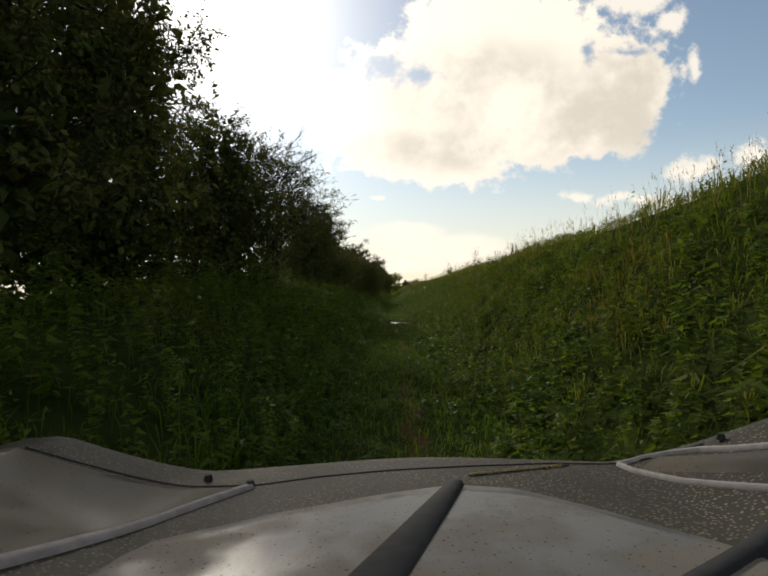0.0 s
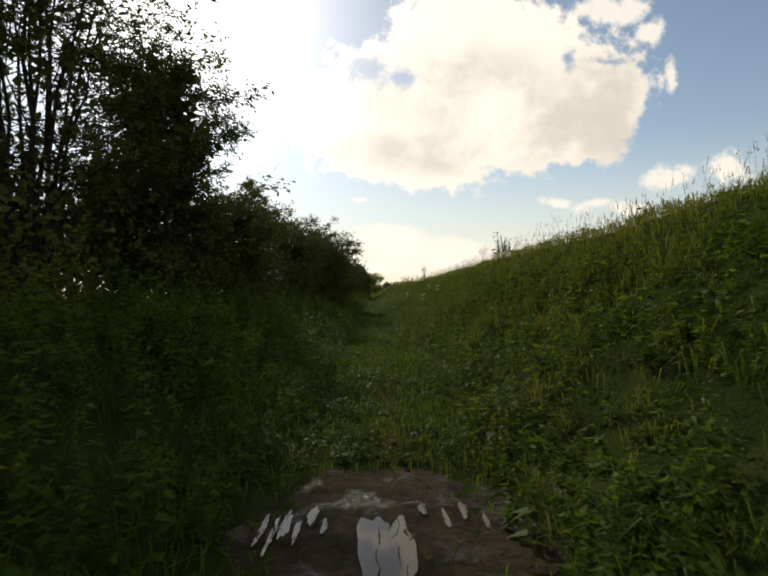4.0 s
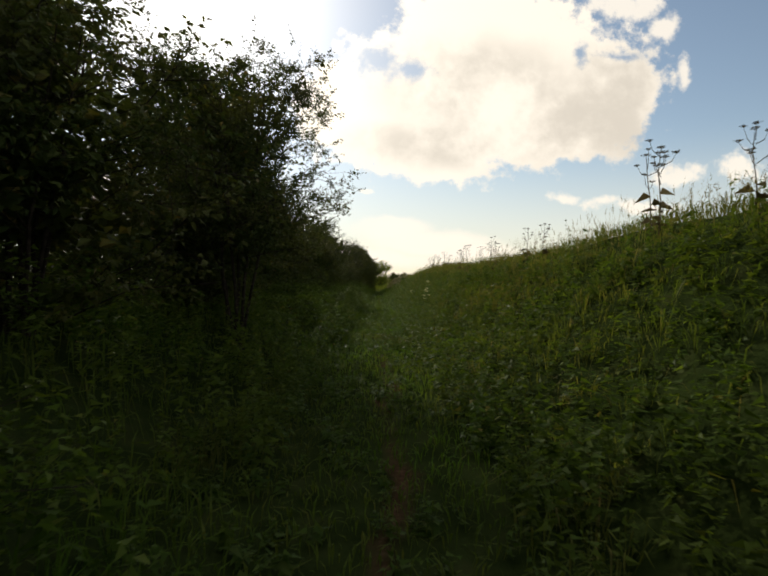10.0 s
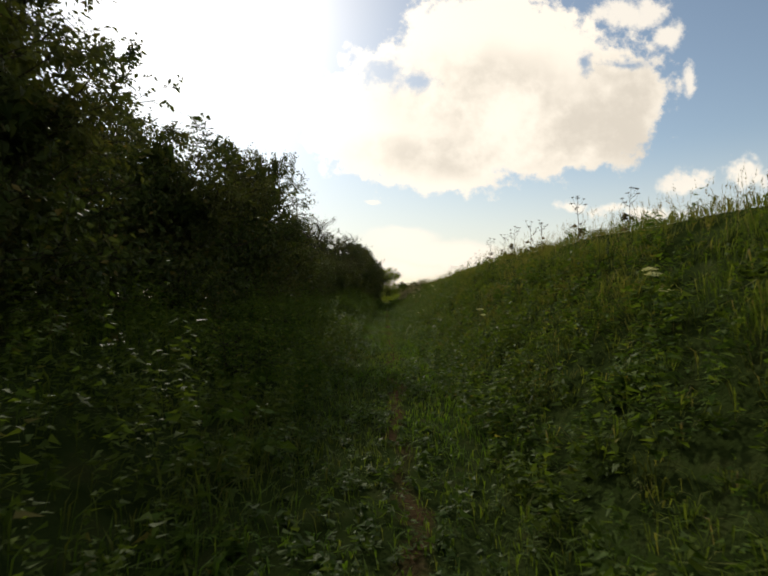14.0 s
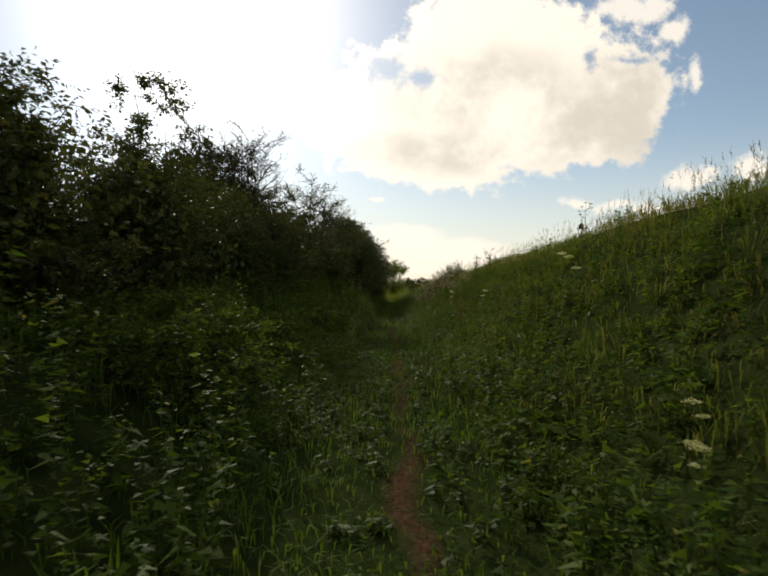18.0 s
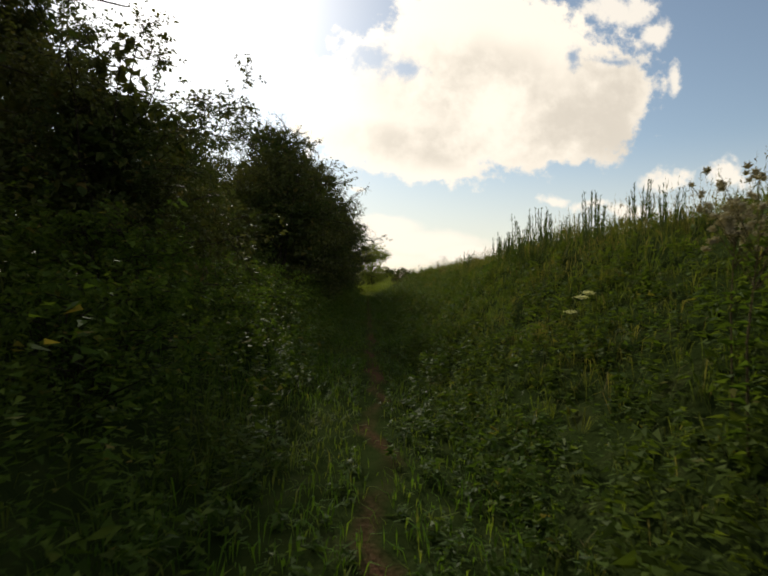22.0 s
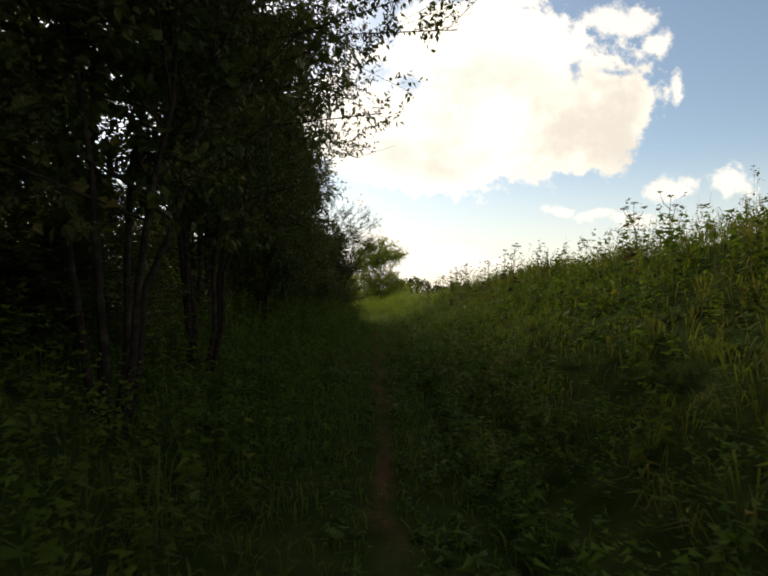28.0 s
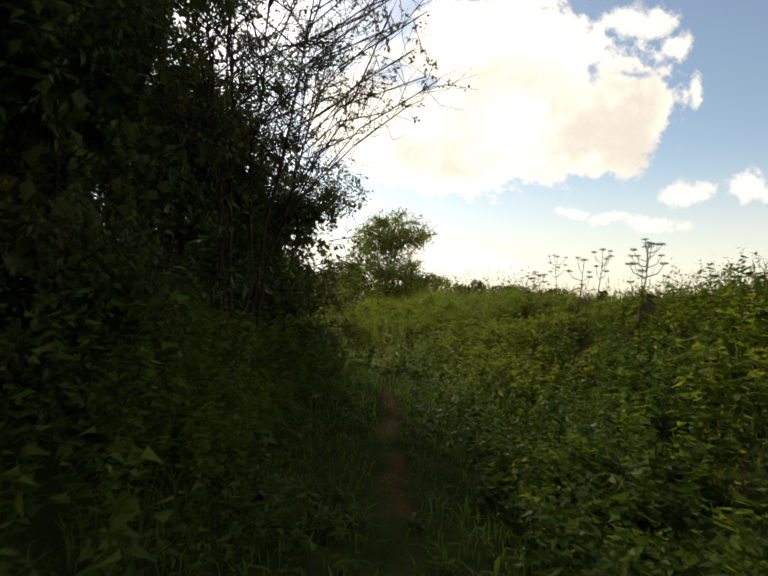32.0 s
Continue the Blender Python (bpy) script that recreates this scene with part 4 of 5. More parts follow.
# ---- tall plants standing on the bank ----
def umbel_plant(name, label, tall, heads, head_r, mat_stem, mat_head, seed, florets=9):
    """A hollow-stalked plant: stem, and at the end of each side stalk an umbel of rays and florets."""
    g = np.random.default_rng(seed)
    ob = new(name)
    h = Heap()
    pts = np.array([[0, 0, -0.05], [0.02, 0.01, tall * 0.4], [0.0, 0.05, tall * 0.75], [0.03, 0.06, tall]])
    r = np.array([0.009, 0.007, 0.005, 0.003]) * tall
    tubes(h, pts[:-1], pts[1:], r[:-1], r[1:], 5)
    tops = [(pts[3], 1.0)]
    for k in range(heads - 1):
        f = g.uniform(0.55, 0.92)
        q = pts[1] + (pts[3] - pts[1]) * (f - 0.4) / 0.6
        a = g.uniform(0, 2 * np.pi)
        e = q + np.array([np.cos(a) * 0.16, np.sin(a) * 0.16, g.uniform(0.08, 0.24)]) * tall
        m = (q + e) / 2 + (np.cos(a) * 0.03, np.sin(a) * 0.03, -0.02)
        tubes(h, np.array([q, m]), np.array([m, e]), np.array([0.005, 0.004]) * tall, np.array([0.004, 0.002]) * tall, 4)
        tops.append((e, g.uniform(0.6, 0.95)))
    n = 7
    a = g.uniform(0, 2 * np.pi, n)
    at = np.stack((np.zeros(n), np.zeros(n), g.uniform(0.05, 0.5, n) * tall), axis=1)
    leaves(h, at, unit(np.stack((np.cos(a), np.sin(a), g.uniform(0.2, 0.6, n)), axis=1)), 0.22 * tall, 0.05 * tall, 0.5, g)
    part_mesh("stem", h.mesh("stem", mat_stem), ob)
    for c, s in tops:
        u = Heap()
        rays = 13
        ra = np.arange(rays) * 2.4
        rr = np.sqrt((np.arange(rays) + 0.5) / rays) * head_r * s
        ends = c + np.stack((np.cos(ra) * rr, np.sin(ra) * rr, head_r * s * (0.55 - 0.35 * (rr / head_r) ** 2) + 0 * rr), axis=1)
        tubes(u, np.repeat(c[None], rays, 0), ends, np.full(rays, 0.0016), np.full(rays, 0.001), 3)
        k = np.repeat(np.arange(rays), florets)
        at = ends[k] + g.normal(0, 0.012 if florets > 4 else 0.006, (len(k), 3)) * (1, 1, 0.5)
        leaves(u, at, unit(g.normal(size=(len(k), 3)) * (1, 1, 0.4) + (0, 0, 0.3)), 0.010 + 0.008 * s, 0.005, 0.1, g)
        part_mesh("umbel", u.mesh("umbel", mat_head), ob)
    return tagged(ob, label, "plant")


def down_head(seed):
    """A burst of down: a small ball with every face drawn out to a point."""
    g = np.random.default_rng(seed)
    bm = bmesh.new()
    bmesh.ops.create_icosphere(bm, subdivisions=1, radius=0.013)
    for f in bmesh.ops.poke(bm, faces=bm.faces[:])["verts"]:
        f.co *= g.uniform(1.8, 3.2)
        f.co.z = f.co.z * 0.8 + 0.006
    me = bpy.data.meshes.new("seed_head")
    bm.to_mesh(me)
    bm.free()
    me.materials.append(FLUFF)
    return me


DOWN_HEADS = [down_head(960 + i) for i in range(4)]


def thistle_plant(seed, tall):
    """A branched thistle: a leafy stem, side stalks, and small heads of down at every tip."""
    g = np.random.default_rng(seed)
    ob = new("thistle")
    h = Heap()
    pts = np.array([[0, 0, -0.05], [0.03, 0.0, tall * 0.5], [0.0, 0.04, tall]])
    tubes(h, pts[:-1], pts[1:], np.array([0.008, 0.006]), np.array([0.006, 0.002]), 5)
    part_mesh("stem", h.mesh("stem", DRY), ob)

    def head(c, owner):
        me = DOWN_HEADS[int(g.integers(len(DOWN_HEADS)))]
        o = part_mesh("seed_head", me, owner, "pale downy seed head")
        o.matrix_local = pose(*c, g.uniform(-40, 40), g.uniform(-40, 40), g.uniform(0, 360))

    head(pts[2], ob)
    for k in range(13):
        f = g.uniform(0.64, 0.98)
        q = np.array([0.01, 0.02, tall * f])
        a = g.uniform(0, 2 * np.pi)
        e = q + np.array([np.cos(a) * 0.8, np.sin(a) * 0.8, 1.2]) * g.uniform(0.12, 0.3)
        st = Heap()
        tubes(st, q[None], e[None], np.array([0.0035]), np.array([0.002]), 4)
        stalk = part_mesh("stalk", st.mesh("stalk", DRY), ob)
        for i in range(4):
            head(q + (e - q) * g.uniform(0.75, 1.05) + g.normal(0, 0.035, 3), stalk)
    lf = Heap()
    n = 60
    f = g.uniform(0.05, 0.9, n)
    a = g.uniform(0, 2 * np.pi, n)
    at = np.stack((np.zeros(n), np.zeros(n), f * tall), axis=1)
    leaves(lf, at, unit(np.stack((np.cos(a), np.sin(a), g.uniform(0.1, 0.9, n)), axis=1)), g.uniform(0.07, 0.14, n) * (1.2 - 0.5 * f), 0.011, 0.4, g)
    part_mesh("foliage", lf.mesh("foliage", NETTLE), ob)
    return tagged(ob, "grey-green thistle gone to pale downy seed", "plant", "thistles on the bank")


def spike_plant(seed, tall):
    g = np.random.default_rng(seed)
    ob = new("rush_clump")
    for k in range(12):
        h = Heap()
        a, o = g.uniform(0, 2 * np.pi), g.uniform(0.0, 0.25)
        b = np.array([np.cos(a) * o, np.sin(a) * o, -0.04])
        t = tall * g.uniform(0.6, 1.0)
        top = b + np.array([np.cos(a) * 0.08, np.sin(a) * 0.08, 1.0]) * t
        tubes(h, b[None], top[None], np.array([0.006]), np.array([0.003]), 4)
        n = 34
        f = g.uniform(0.35, 1.0, n)
        at = b + (top - b) * f[:, None]
        leaves(h, at, unit(g.normal(size=(n, 3)) * 0.3 + (0, 0, 0.95)), 0.10 * (1.25 - 0.6 * f), 0.006, 0.0, g)
        part_mesh("spike", h.mesh("spike", STALK), ob)
    return tagged(ob, "upright dark green leafy spikes on the bank's crest", "plant", "spikes on the crest")


def on_ground(x, y, turn=0.0, size=1.0):
    return pose(x, y, float(height(x, y)), 0, 0, turn) @ Matrix.Scale(size, 4)


def set_plants(protos, places, seed):
    """The first plants are built, the rest are copies; places: (y, x, size)."""
    g = np.random.default_rng(seed)
    for i, (y, x, size) in enumerate(places):
        p = protos[i % len(protos)]
        m = on_ground(x, y, float(g.uniform(0, 360)), size)
        if i < len(protos):
            p.matrix_world = m
        else:
            copy_thing(p, pose(0, 0, 0)).matrix_world = m


DARK_UMBELS = [tagged(umbel_plant("hogweed", "dry brown hogweed stalk with dark seed umbels", 1.0, 6 + i, 0.048, DRY, DRY, 900 + i, 4), group="hogweed on the bank") for i in range(4)]
set_plants(DARK_UMBELS, (
    (24.7, 3.8, 0.95), (26.0, 3.9, 0.8), (40.0, 4.1, 0.9), (42.0, 4.0, 0.7), (58.0, 3.4, 1.0), (59.2, 3.2, 0.8), (60.2, 3.6, 0.9), (62.2, 3.7, 1.2), (62.8, 3.9, 1.1),
    (67.0, 3.6, 0.9), (69.0, 3.8, 0.85), (71.5, 3.5, 0.9), (73.0, 3.7, 1.0), (75.5, 3.8, 0.8), (77.0, 3.6, 1.15), (78.0, 3.5, 1.1), (80.0, 3.9, 0.7),
    (86.0, 4.0, 0.75), (88.5, 4.05, 0.9), (91.0, 4.0, 0.8), (92.5, 4.1, 0.9), (94.0, 4.0, 0.95), (96.0, 4.1, 0.85), (98.5, 4.1, 0.9), (101.0, 4.0, 0.7),
    (110.0, 3.9, 0.75), (147.0, 3.6, 0.9), (149.5, 3.7, 0.7), (160.0, 3.3, 0.9), (161.0, 3.4, 1.0), (169.5, 3.0, 0.9), (171.0, 2.7, 1.3), (172.5, 3.2, 1.2),
    (174.0, 3.5, 1.1), (175.5, 3.1, 1.0), (166.5, 3.2, 1.2), (167.5, 2.9, 1.1), (168.5, 3.5, 0.9), (170.2, 3.3, 1.0), (172.0, 2.5, 1.5), (173.2, 2.9, 1.4), (176.8, 3.4, 1.2), (178.5, 3.0, 1.2), (180.5, 3.4, 1.1), (182.0, 2.8, 1.2), (186.5, 2.8, 1.3), (188.5, 3.9, 1.2), (183.0, 3.3, 1.1), (184.5, 3.0, 1.2), (185.5, 3.7, 1.2), (187.5, 3.3, 1.0), (190.0, 3.6, 1.0)), 61)
WHITE_UMBELS = [tagged(umbel_plant("cow_parsley", "green stalk with flat white flower umbels", 0.7, 2 + i, 0.075, STALK, FLOWER, 950 + i), group="white flowers on the bank") for i in range(2)]
set_plants(WHITE_UMBELS, (
    (43.5, 2.5, 1.0), (46.0, 2.1, 1.0), (49.0, 2.7, 0.9), (56.0, 2.2, 0.9), (77.0, 1.8, 1.0), (78.0, 2.0, 1.0), (79.5, 2.2, 0.9), (82.0, 2.4, 0.9), (89.0, 2.0, 0.9),
    (101.7, 1.55, 0.62), (102.2, 1.7, 0.62), (107.0, 2.6, 1.0), (112.0, 2.3, 0.9), (118.0, 2.2, 0.9), (124.0, 2.6, 1.0), (126.5, 2.2, 0.9)), 62)
THISTLES = [thistle_plant(970 + i, 1.3) for i in range(3)]
set_plants(THISTLES, (
    (118.9, 1.2, 1.15), (119.2, 1.4, 1.15), (119.0, 1.3, 1.05), (119.5, 1.55, 1.1), (119.6, 1.7, 1.05), (116.9, 1.9, 1.0), (117.2, 2.2, 0.85), (117.0, 2.5, 0.7),
    (116.6, 2.4, 0.75), (118.0, 3.0, 0.72), (116.2, 3.1, 0.7), (123.7, 1.95, 1.05), (123.1, 2.05, 1.1), (122.9, 2.15, 1.05), (124.2, 2.2, 0.95), (123.6, 2.3, 1.05),
    (122.8, 2.4, 1.0), (123.9, 2.5, 0.95), (123.9, 2.6, 0.9), (123.1, 2.7, 0.95), (123.6, 2.8, 0.95), (123.4, 2.9, 0.85), (123.4, 3.05, 0.8)), 63)
SPIKES = [spike_plant(980 + i, 0.9) for i in range(3)]
set_plants(SPIKES, (
    (17.5, 3.9, 0.6), (38.5, 4.0, 0.7), (39.3, 4.1, 0.75), (127.5, 3.6, 0.8), (128.5, 3.8, 0.9), (129.5, 3.5, 0.85), (130.4, 3.9, 1.0), (131.2, 3.5, 1.0),
    (132.0, 3.2, 1.0), (132.6, 3.7, 1.1), (133.5, 3.3, 1.0), (134.5, 3.8, 1.1), (135.2, 3.5, 0.9), (136.5, 3.9, 0.9), (139.5, 3.4, 0.9), (141.0, 3.8, 0.7),
    (165.0, 3.6, 0.8), (166.0, 3.8, 0.8)), 64)


def broad_plant(seed, mat):
    """A low verge plant: arching leaf stalks, each with pairs of broad pointed leaflets."""
    g = np.random.default_rng(seed)
    ob = new("hogweed_rosette")
    for k in range(7):
        h = Heap()
        a = 2 * np.pi * k / 7 + g.uniform(-0.3, 0.3)
        ln = g.uniform(0.35, 0.62)
        out = np.array([np.cos(a), np.sin(a), 0.0])
        u = np.linspace(0, 1, 6)[:, None]
        pts = out * ln * u + np.array([0, 0, 1.0]) * (0.55 * u - 0.38 * u ** 2) * ln * g.uniform(0.9, 1.5)
        tubes(h, pts[:-1], pts[1:], np.linspace(0.006, 0.003, 5), np.linspace(0.0055, 0.002, 5), 4)
        side = np.array([-out[1], out[0], 0.1])
        at, way = [pts[5]], [out]
        for i in (2, 3, 4):
            for sgn in (-1, 1):
                at.append(pts[i])
                way.append(out * 0.55 + side * sgn)
        frond = part_mesh("frond", h.mesh("frond", mat), ob)
        for p, w in zip(at, way):
            lf = Heap()
            leaves(lf, p[None], unit(w[None]), g.uniform(0.14, 0.22), g.uniform(0.04, 0.06), 0.2, g)
            part_mesh("leaflet", lf.mesh("leaflet", mat), frond)
    return tagged(ob, "low plant with arching fronds of broad green leaflets", "plant", "rosettes on the verge")


ROSETTES = [broad_plant(990 + i, NETTLE) for i in range(3)]
set_plants(ROSETTES, (
    (20.2, -1.7, 1.0), (21.0, -1.3, 0.9), (22.4, -2.0, 1.1), (44.0, -2.1, 1.1), (53.0, 1.6, 0.9), (66.0, 1.7, 0.8), (81.8, -1.5, 1.0), (82.6, -1.9, 1.1),
    (83.4, -1.6, 0.9), (84.3, -2.1, 1.1), (104.0, 1.5, 0.9), (119.2, -1.9, 1.1), (121.5, 1.4, 1.0), (131.0, -2.0, 1.2), (132.6, -1.7, 1.1), (138.5, 1.8, 1.1),
    (154.6, 2.1, 1.1), (155.2, 1.8, 1.0), (170.5, 1.6, 1.1), (176.0, 1.7, 1.2), (177.5, 2.2, 1.2), (181.5, -1.6, 1.2), (182.5, 1.5, 1.1)), 66)


# ---- the muddy hollow with its puddle ----
def sheet(name, cx, cy, rx, ry, lift, mat, wobble, seed, rings=9, spokes=40, level=None):
    """An irregular patch lying on the ground."""
    g = np.random.default_rng(seed)
    ph = g.uniform(0, 6.28, 4)
    v, f = [(cx, cy)], []
    for r in range(1, rings + 1):
        for s in range(spokes):
            a = 2 * np.pi * s / spokes
            k = r / rings * (1 + wobble * (np.sin(2 * a + ph[0]) + np.sin(3 * a + ph[1]) + 0.6 * np.sin(7 * a + ph[2]) + 0.4 * np.sin(11 * a + ph[3])) / 2)
            v.append((cx + rx * k * np.cos(a), cy + ry * k * np.sin(a)))
    for s in range(spokes):
        f.append((0, 1 + s, 1 + (s + 1) % spokes))
        for r in range(rings - 1):
            a, b = 1 + r * spokes + s, 1 + r * spokes + (s + 1) % spokes
            f.append((a, a + spokes, b + spokes, b))
    v = np.array(v)
    edge = np.hypot((v[:, 0] - cx) / rx, (v[:, 1] - cy) / ry)
    z = height(v[:, 0], v[:, 1]) + lift * (1 - 0.9 * np.clip(edge, 0, 1) ** 4) if level is None else np.full(len(v), level)
    if level is None:
        z = z + 0.012 * np.sin(v[:, 0] * 23) * np.sin(v[:, 1] * 17 + 1.0) * (edge < 0.9)
    flat = [i for face in f for i in face]
    me = mesh_of(name, np.column_stack((v, z)), flat, [len(face) for face in f], mat, True)
    return new(name, me)


tagged(sheet("mud_patch", 0.12, 25.5, 1.05, 1.2, 0.012, MUD, 0.2, 3), "churned wet brown mud across the lane", "mud", kind="structure")
# the puddle, and the thin wet ruts on either side of it: x, y, half-width, half-length
PUDDLES = (
    (0.05, 25.0, 0.14, 0.62, "bright irregular puddle lying in the mud"), (-0.74, 25.55, 0.022, 0.20, ""), (-0.66, 25.45, 0.018, 0.26, ""), (-0.59, 25.55, 0.030, 0.22, ""),
    (-0.50, 25.40, 0.016, 0.18, ""), (-0.42, 25.60, 0.035, 0.13, ""), (-0.33, 25.42, 0.020, 0.10, ""), (0.30, 25.65, 0.030, 0.08, ""), (0.44, 25.50, 0.018, 0.14, ""),
    (0.58, 25.70, 0.026, 0.12, ""), (0.71, 25.55, 0.016, 0.16, ""), (0.86, 25.65, 0.020, 0.10, ""),
)
for i, (px, py, rx, ry, label) in enumerate(PUDDLES):
    tagged(sheet("puddle", px, py, rx, ry, 0.0, WATER, 0.34 if label else 0.28, 8 + i, 5, 48, float(height(px, py)) + 0.026),
           label or "thin streak of water in a muddy rut", "puddle", kind="structure")


# ---- the muddy off-road car where it stands at the start ----
def paint_material():
    """Dull silver paint under a dense spatter of dried mud."""
    m, nt, b = material("dusty_silver_paint", 0.6, 0.0)
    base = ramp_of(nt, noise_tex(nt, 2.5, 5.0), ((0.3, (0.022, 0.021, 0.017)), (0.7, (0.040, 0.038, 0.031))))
    tc = nt.nodes.new("ShaderNodeTexCoord")
    jitter = mixed(nt, 0.012, tc.outputs["Object"], nt.nodes.new("ShaderNodeTexNoise").outputs["Color"], "ADD")
    layers = []
    for scale, lo, hi in ((105.0, 0.12, 0.36), (48.0, 0.07, 0.19)):
        vor = nt.nodes.new("ShaderNodeTexVoronoi")
        vor.inputs["Scale"].default_value = scale
        nt.links.new(jitter, vor.inputs["Vector"])
        layers.append(ramp_of(nt, vor.outputs["Distance"], ((lo, (1.0,) * 3), (hi, (0.0,) * 3))))
    cover = ramp_of(nt, noise_tex(nt, 6.0, 6.0), ((0.30, (0.25,) * 3), (0.62, (1.0,) * 3)))
    dust = mixed(nt, 1.0, mixed(nt, 0.4, layers[0], layers[1]), cover, "MULTIPLY")
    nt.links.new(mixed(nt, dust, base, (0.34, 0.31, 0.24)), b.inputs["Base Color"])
    nt.links.new(ramp_of(nt, dust, ((0.0, (0.06,) * 3), (0.5, (0.0,) * 3))), b.inputs["Specular IOR Level"])
    bumped(nt, b, dust, 0.35, 0.003)
    return m


def gloss_material(name, col, dust_share, shine):
    """Wet, half-cleaned silver paint that mirrors the sky, with dried drops of mud."""
    m, nt, b = material(name, 0.4, 0.0)
    tc = nt.nodes.new("ShaderNodeTexCoord")
    layers = []
    for scale, lo, hi in ((60.0, 0.08, 0.20), (120.0, 0.06, 0.20)):
        vor = nt.nodes.new("ShaderNodeTexVoronoi")
        vor.inputs["Scale"].default_value = scale
        nt.links.new(tc.outputs["Object"], vor.inputs["Vector"])
        layers.append(ramp_of(nt, vor.outputs["Distance"], ((lo, (1.0,) * 3), (hi, (0.0,) * 3))))
    drop = mixed(nt, 1.0, layers[0], layers[1], "ADD")
    smear = ramp_of(nt, noise_tex(nt, 5.0, 6.0), ((0.42, (0.0,) * 3), (0.42 + dust_share, (1.0,) * 3)))
    spots = mixed(nt, 0.4, drop, mixed(nt, 1.0, drop, smear, "MULTIPLY"))
    base = ramp_of(nt, noise_tex(nt, 3.0, 6.0), ((0.3, tuple(v * 0.7 for v in col)), (0.7, col)))
    col_dust = mixed(nt, 0.5, base, (0.13, 0.11, 0.08))
    nt.links.new(mixed(nt, spots, mixed(nt, smear, base, col_dust), (0.045, 0.036, 0.025)), b.inputs["Base Color"])
    nt.links.new(ramp_of(nt, smear, ((0.0, (0.30,) * 3), (1.0, (0.7,) * 3))), b.inputs["Roughness"])
    nt.links.new(ramp_of(nt, spots, ((0.0, (shine,) * 3), (0.7, (0.0,) * 3))), b.inputs["Specular IOR Level"])
    streak = nt.nodes.new("ShaderNodeMapping")
    nt.links.new(tc.outputs["Object"], streak.inputs[0])
    streak.inputs["Scale"].default_value = (26.0, 5.0, 1.0)
    runs = nt.nodes.new("ShaderNodeTexNoise")
    runs.inputs["Scale"].default_value, runs.inputs["Detail"].default_value = 1.0, 5.0
    nt.links.new(streak.outputs[0], runs.inputs["Vector"])
    bumped(nt, b, runs.outputs[0], 0.10, 0.01)
    return m


def plain(name, col, rough, metal=0.0):
    m, nt, b = material(name, rough, metal)
    c = ramp_of(nt, noise_tex(nt, 30.0, 5.0), ((0.3, tuple(v * 0.75 for v in col)), (0.7, tuple(min(1, v * 1.2) for v in col))))
    nt.links.new(c, b.inputs["Base Color"])
    b.inputs["Specular IOR Level"].default_value = 0.12
    bumped(nt, b, noise_tex(nt, 90.0, 3.0), 0.15, 0.005)
    return m


def bonnet_z(x, y):
    """The top of the bonnet and wings."""
    swell = 0.13 * np.clip((np.abs(x - 0.03) - 0.52) / 0.36, 0, 1) ** 1.5
    return 1.087 - 0.075 * np.clip((y - 0.4) / 1.15, 0, 1.2) ** 1.6 + swell + 0.014 * np.exp(-((x - 0.05) / 0.3) ** 2)


def front_edge(x):
    return 1.60 - 0.20 * np.clip(np.abs(x) / 0.9, 0, 1) ** 2.4


def panel(x0, x1, y0, margin, lift, nx=36, ny=26, drop=0.05):
    """A pressed sheet of the bonnet, with a turned-down front edge."""
    xs = np.linspace(x0, x1, nx)
    v, f = [], []
    for j in range(ny + 3):
        for x in xs:
            fe = front_edge(x) - margin
            t = min(j / ny, 1.0)
            y = y0 + (fe - y0) * t
            k = max(0, j - ny)
            v.append((x, y + 0.02 * min(k, 1) + 0.008 * max(k - 1, 0), bonnet_z(x, y) + lift - (0.0, 0.012, drop, drop * 2.4)[k]))
    for j in range(ny + 2):
        for i in range(nx - 1):
            a = j * nx + i
            f.append((a, a + 1, a + nx + 1, a + nx))
    return v, f


def strip(points, wide, thick, lift):
    """A raised strip following the bonnet along points (x, y)."""
    pts = np.array(points)
    d = unit(np.gradient(pts, axis=0))
    nrm = np.column_stack((-d[:, 1], d[:, 0]))
    v, f = [], []
    for p, n in zip(pts, nrm):
        for s, h in ((-1, -0.004), (-0.6, thick), (0.6, thick), (1, -0.004)):
            q = p + n * s * wide / 2
            v.append((q[0], q[1], float(bonnet_z(q[0], q[1])) + lift + h))
    for i in range(len(pts) - 1):
        for k in range(3):
            a = i * 4 + k
            f.append((a, a + 1, a + 5, a + 4))
    return v, f


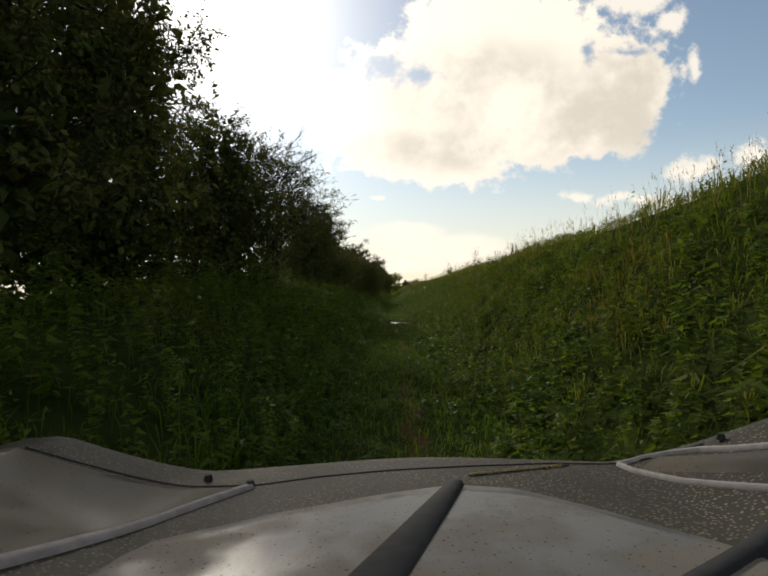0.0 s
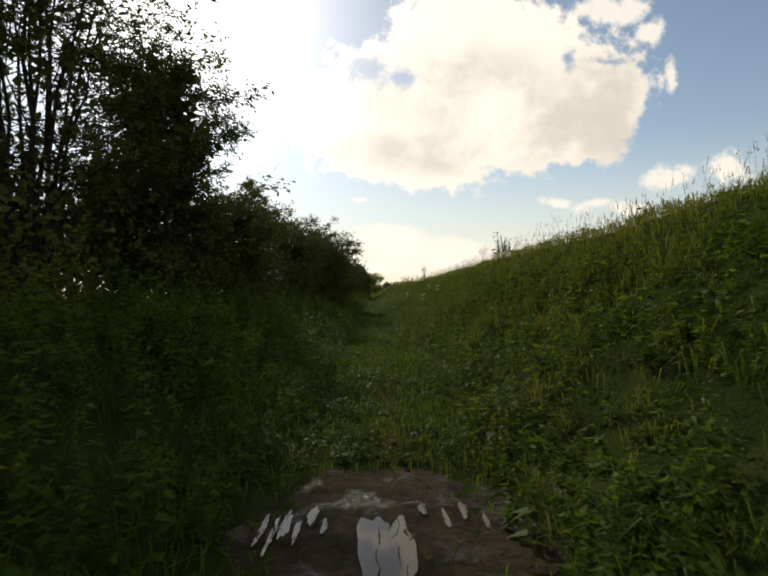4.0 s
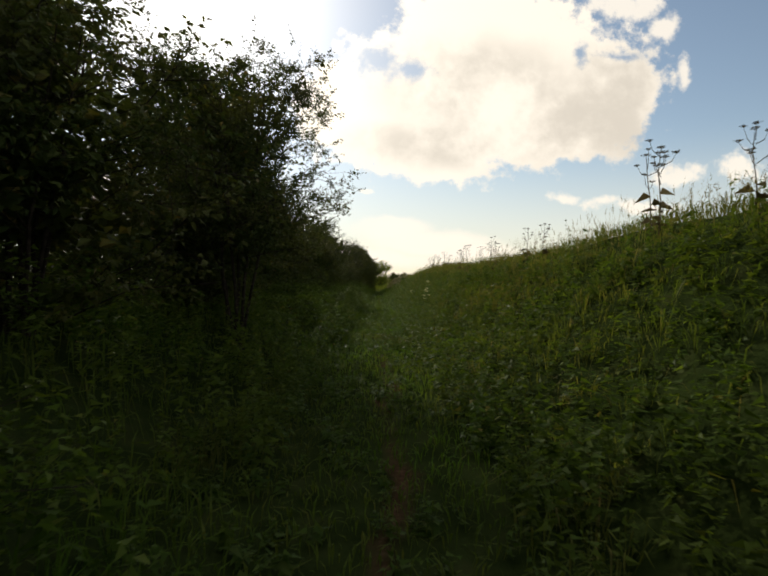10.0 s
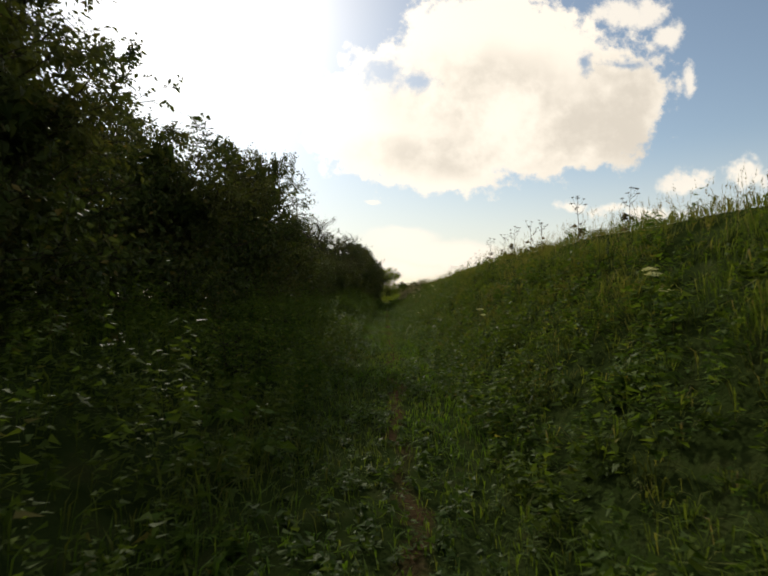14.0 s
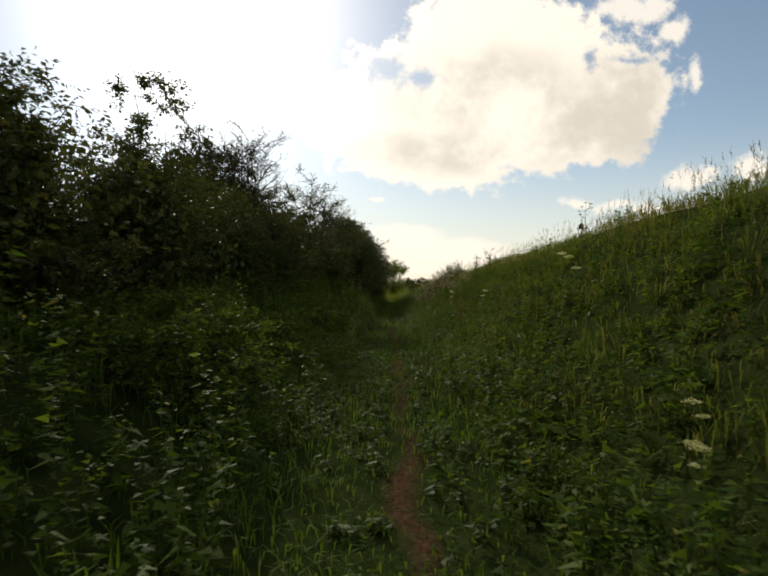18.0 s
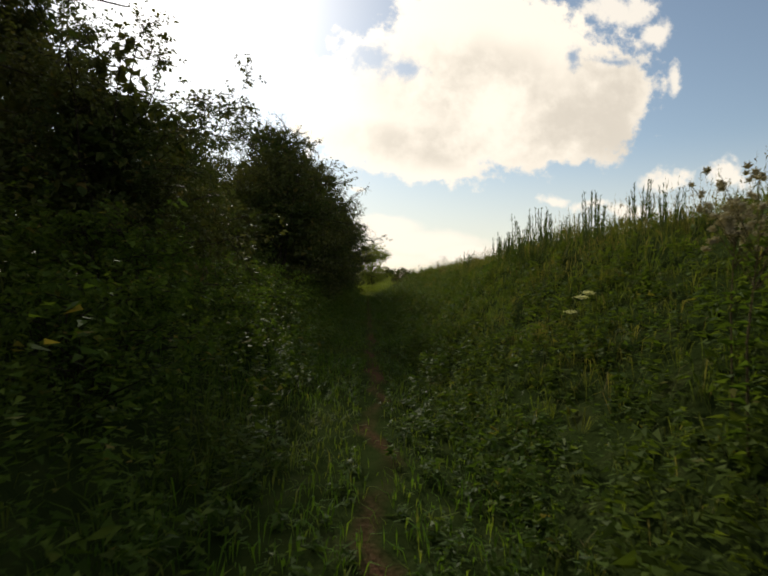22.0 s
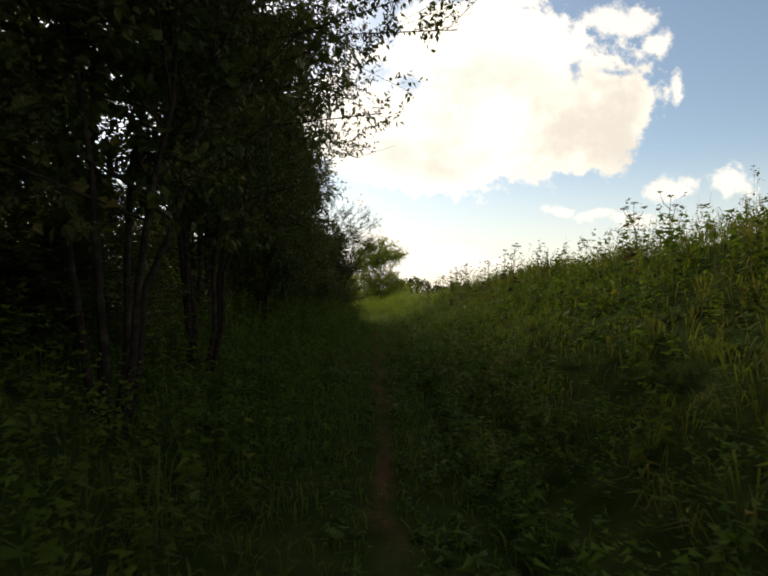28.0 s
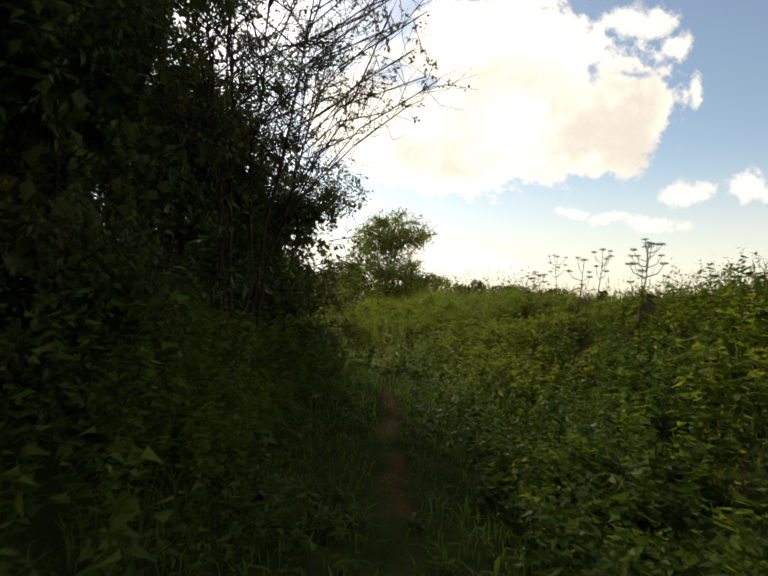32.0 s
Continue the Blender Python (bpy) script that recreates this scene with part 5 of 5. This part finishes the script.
def build_car():
    paint = paint_material()
    rubber, chrome, dark = plain("tyre_rubber", (0.03, 0.03, 0.03), 0.85), plain("dull_trim", (0.20, 0.19, 0.19), 0.7, 0.0), plain("dark_plastic", (0.02, 0.022, 0.024), 0.8)
    car = tagged(new("off_road_car"), "dusty silver off-road car with a mud-speckled bonnet", "car")

    def add(name, data, mat, parent, label="", smooth=True):
        v, f = data
        return part_mesh(name, mesh_of(name, v, [i for q in f for i in q], [len(q) for q in f], mat, smooth), parent, label)

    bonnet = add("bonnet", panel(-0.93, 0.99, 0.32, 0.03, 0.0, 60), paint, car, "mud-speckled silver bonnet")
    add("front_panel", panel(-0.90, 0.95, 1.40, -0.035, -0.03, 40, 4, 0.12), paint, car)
    gloss, wing_paint = gloss_material("wet_silver_paint", (0.085, 0.088, 0.09), 0.16, 0.20), gloss_material("wing_paint", (0.060, 0.056, 0.048), 0.3, 0.03)

    def field(xs, front, back, lift, nx=48, ny=14):
        """A raised field of the bonnet between two edges, given as y at the places xs, with its edge turned down."""
        v, f = [], []
        for j in range(ny + 2):
            for x in np.linspace(xs[0], xs[-1], nx):
                t = min(j / ny, 1.0)
                y = np.interp(x, xs, back) * (1 - t) + np.interp(x, xs, front) * t + (0.012 if j > ny else 0)
                rim = min(1.0, 14 * (x - xs[0]), 14 * (xs[-1] - x))
                v.append((x, y, float(bonnet_z(x, y)) + (lift * max(rim, 0.05) if j <= ny else 0.001)))
        for j in range(ny + 1):
            for i in range(nx - 1):
                a = j * nx + i
                f.append((a, a + 1, a + nx + 1, a + nx))
        return v, f

    add("centre_panel", field((-0.53, -0.44, -0.25, -0.02, 0.125, 0.25, 0.364, 0.52, 0.60), (0.70, 0.955, 1.075, 1.165, 1.215, 1.19, 1.075, 0.88, 0.74), (0.40,) * 9, 0.012),
        gloss, bonnet, "wet raised middle of the bonnet, mirroring the sky")
    add("wing", field((-0.93, -0.80, -0.70, -0.60, -0.50, -0.42, -0.38), (1.17, 1.235, 1.27, 1.30, 1.32, 1.31, 1.30), (0.40, 0.45, 0.70, 0.90, 1.10, 1.25, 1.29), 0.006),
        wing_paint, bonnet, "pale dusty wing panel")
    # the bright reflection along the bonnet's edge, laid on as a pale strip
    add("edge_highlight", strip([(-0.70 + 0.34 * t, 0.66 + 0.66 * t + 0.03 * math.sin(3.1 * t)) for t in np.linspace(0, 1, 24)], 0.030, 0.006, 0.005), chrome, bonnet, "pale strip standing in for the highlight along the bonnet's edge")
    # a dark reflection in the bonnet, built as a bar that narrows towards the front
    v, f = [], []
    for t in np.linspace(0, 1, 24):
        x, y, w = -0.11 + 0.235 * t + 0.02 * t * (1 - t), 0.58 + 0.635 * t, 0.048 - 0.030 * t
        for s, h in ((-1, 0.008), (-0.7, 0.018), (0.7, 0.018), (1, 0.008)):
            q = (x + s * w, y - s * w * 0.35)
            v.append((*q, float(bonnet_z(*q)) + 0.006 + h))
    for i in range(23):
        f += [(4 * i + k, 4 * i + k + 1, 4 * i + k + 5, 4 * i + k + 4) for k in range(3)]
    add("reflection_bar", (v, f), dark, bonnet, "dark bar across the bonnet, standing in for a reflection")
    rim = [(0.84, 1.20), (0.78, 1.30), (0.745, 1.37), (0.70, 1.42), (0.64, 1.455), (0.575, 1.45), (0.58, 1.37), (0.625, 1.23), (0.70, 1.09), (0.76, 0.98)]
    u = np.linspace(0, len(rim) - 1, 60)
    rim = [(float(np.interp(k, range(len(rim)), [p[0] for p in rim])), float(np.interp(k, range(len(rim)), [p[1] for p in rim]))) for k in u]
    vent = add("vent", strip(rim, 0.013, 0.006, 0.004), chrome, bonnet, "pale rim of a bonnet scoop")
    add("vent_floor", strip([(0.64 + 0.17 * t, 1.40 - 0.26 * t) for t in np.linspace(0, 1, 16)], 0.10, 0.004, 0.003), wing_paint, vent)
    seal = add("seal", strip([(0.17 + 0.28 * t, 1.340 + 0.125 * t) for t in np.linspace(0, 1, 30)], 0.010, 0.001, 0.002), dark, bonnet, "dark seal along the bonnet's edge")
    for k in range(13):
        a, b = (k + 0.2 * math.sin(5 * k)) / 13, (k + 0.62 + 0.25 * math.sin(3 * k)) / 13
        add("moss", strip([(0.18 + 0.26 * t, 1.345 + 0.115 * t) for t in np.linspace(a, b, 5)], 0.007 + 0.002 * math.sin(7 * k), 0.004, 0.003), STRAW, seal)
    add("shut_line", strip([(-0.85 + 1.62 * t, float(np.interp(-0.85 + 1.62 * t, (-0.85, -0.72, -0.61, -0.50, -0.35, -0.21, 0.11, 0.40, 0.56, 0.77),
        (1.24, 1.30, 1.33, 1.35, 1.34, 1.39, 1.43, 1.49, 1.475, 1.40)))) for t in np.linspace(0, 1, 60)], 0.006, 0.001, 0.002), dark, bonnet, "dark gap along the bonnet's front")
    add("wiper", strip([(0.30 + 0.40 * t, 0.68 + 0.30 * t) for t in np.linspace(0, 1, 14)], 0.045, 0.010, 0.010), dark, car, "dark blue-black wiper blade")
    for x, y in ((-0.49, 1.405), (-0.36, 1.325), (0.80, 1.375)):
        bm = bmesh.new()
        bmesh.ops.create_cone(bm, cap_ends=True, segments=10, radius1=0.012, radius2=0.008, depth=0.014,
                              matrix=Matrix.Translation((x, y, float(bonnet_z(x, y)) + 0.010)))
        part("bolt", bm, dark, bonnet)
    # the body below the bonnet, the bumper and the wheels
    bm = bmesh.new()
    bmesh.ops.create_cube(bm, size=1, matrix=Matrix.Translation((0.02, 0.86, 0.78)) @ Matrix.Diagonal((1.5, 1.2, 0.42, 1)))
    bmesh.ops.bevel(bm, geom=bm.edges[:], offset=0.05, segments=3, affect="EDGES")
    part("engine_bay", bm, dark, car)
    bm = bmesh.new()
    bmesh.ops.create_cube(bm, size=1, matrix=Matrix.Translation((0.02, 1.66, 0.58)) @ Matrix.Diagonal((1.7, 0.16, 0.2, 1)))
    bmesh.ops.bevel(bm, geom=bm.edges[:], offset=0.04, segments=3, affect="EDGES")
    part("bumper", bm, dark, car)
    for x in (-0.74, 0.78):
        wheel = new("wheel")
        wheel.parent = car
        bm = bmesh.new()
        turn = Matrix.Translation((x, 1.05, 0.36)) @ Matrix.Rotation(radians(90), 4, "Y")
        bmesh.ops.create_cone(bm, cap_ends=False, segments=40, radius1=0.385, radius2=0.385, depth=0.24, matrix=turn)
        bmesh.ops.create_cone(bm, cap_ends=False, segments=40, radius1=0.22, radius2=0.22, depth=0.22, matrix=turn)
        loops = [e for e in bm.edges if e.is_boundary]
        bmesh.ops.bridge_loops(bm, edges=[e for e in loops if e.verts[0].co.x < x])
        bmesh.ops.bridge_loops(bm, edges=[e for e in loops if e.verts[0].co.x > x])
        part("tyre", bm, rubber, wheel)
        bm = bmesh.new()
        bmesh.ops.create_cone(bm, cap_ends=True, segments=32, radius1=0.215, radius2=0.19, depth=0.16, matrix=turn)
        part("rim", bm, chrome, wheel)
    return car


build_car()
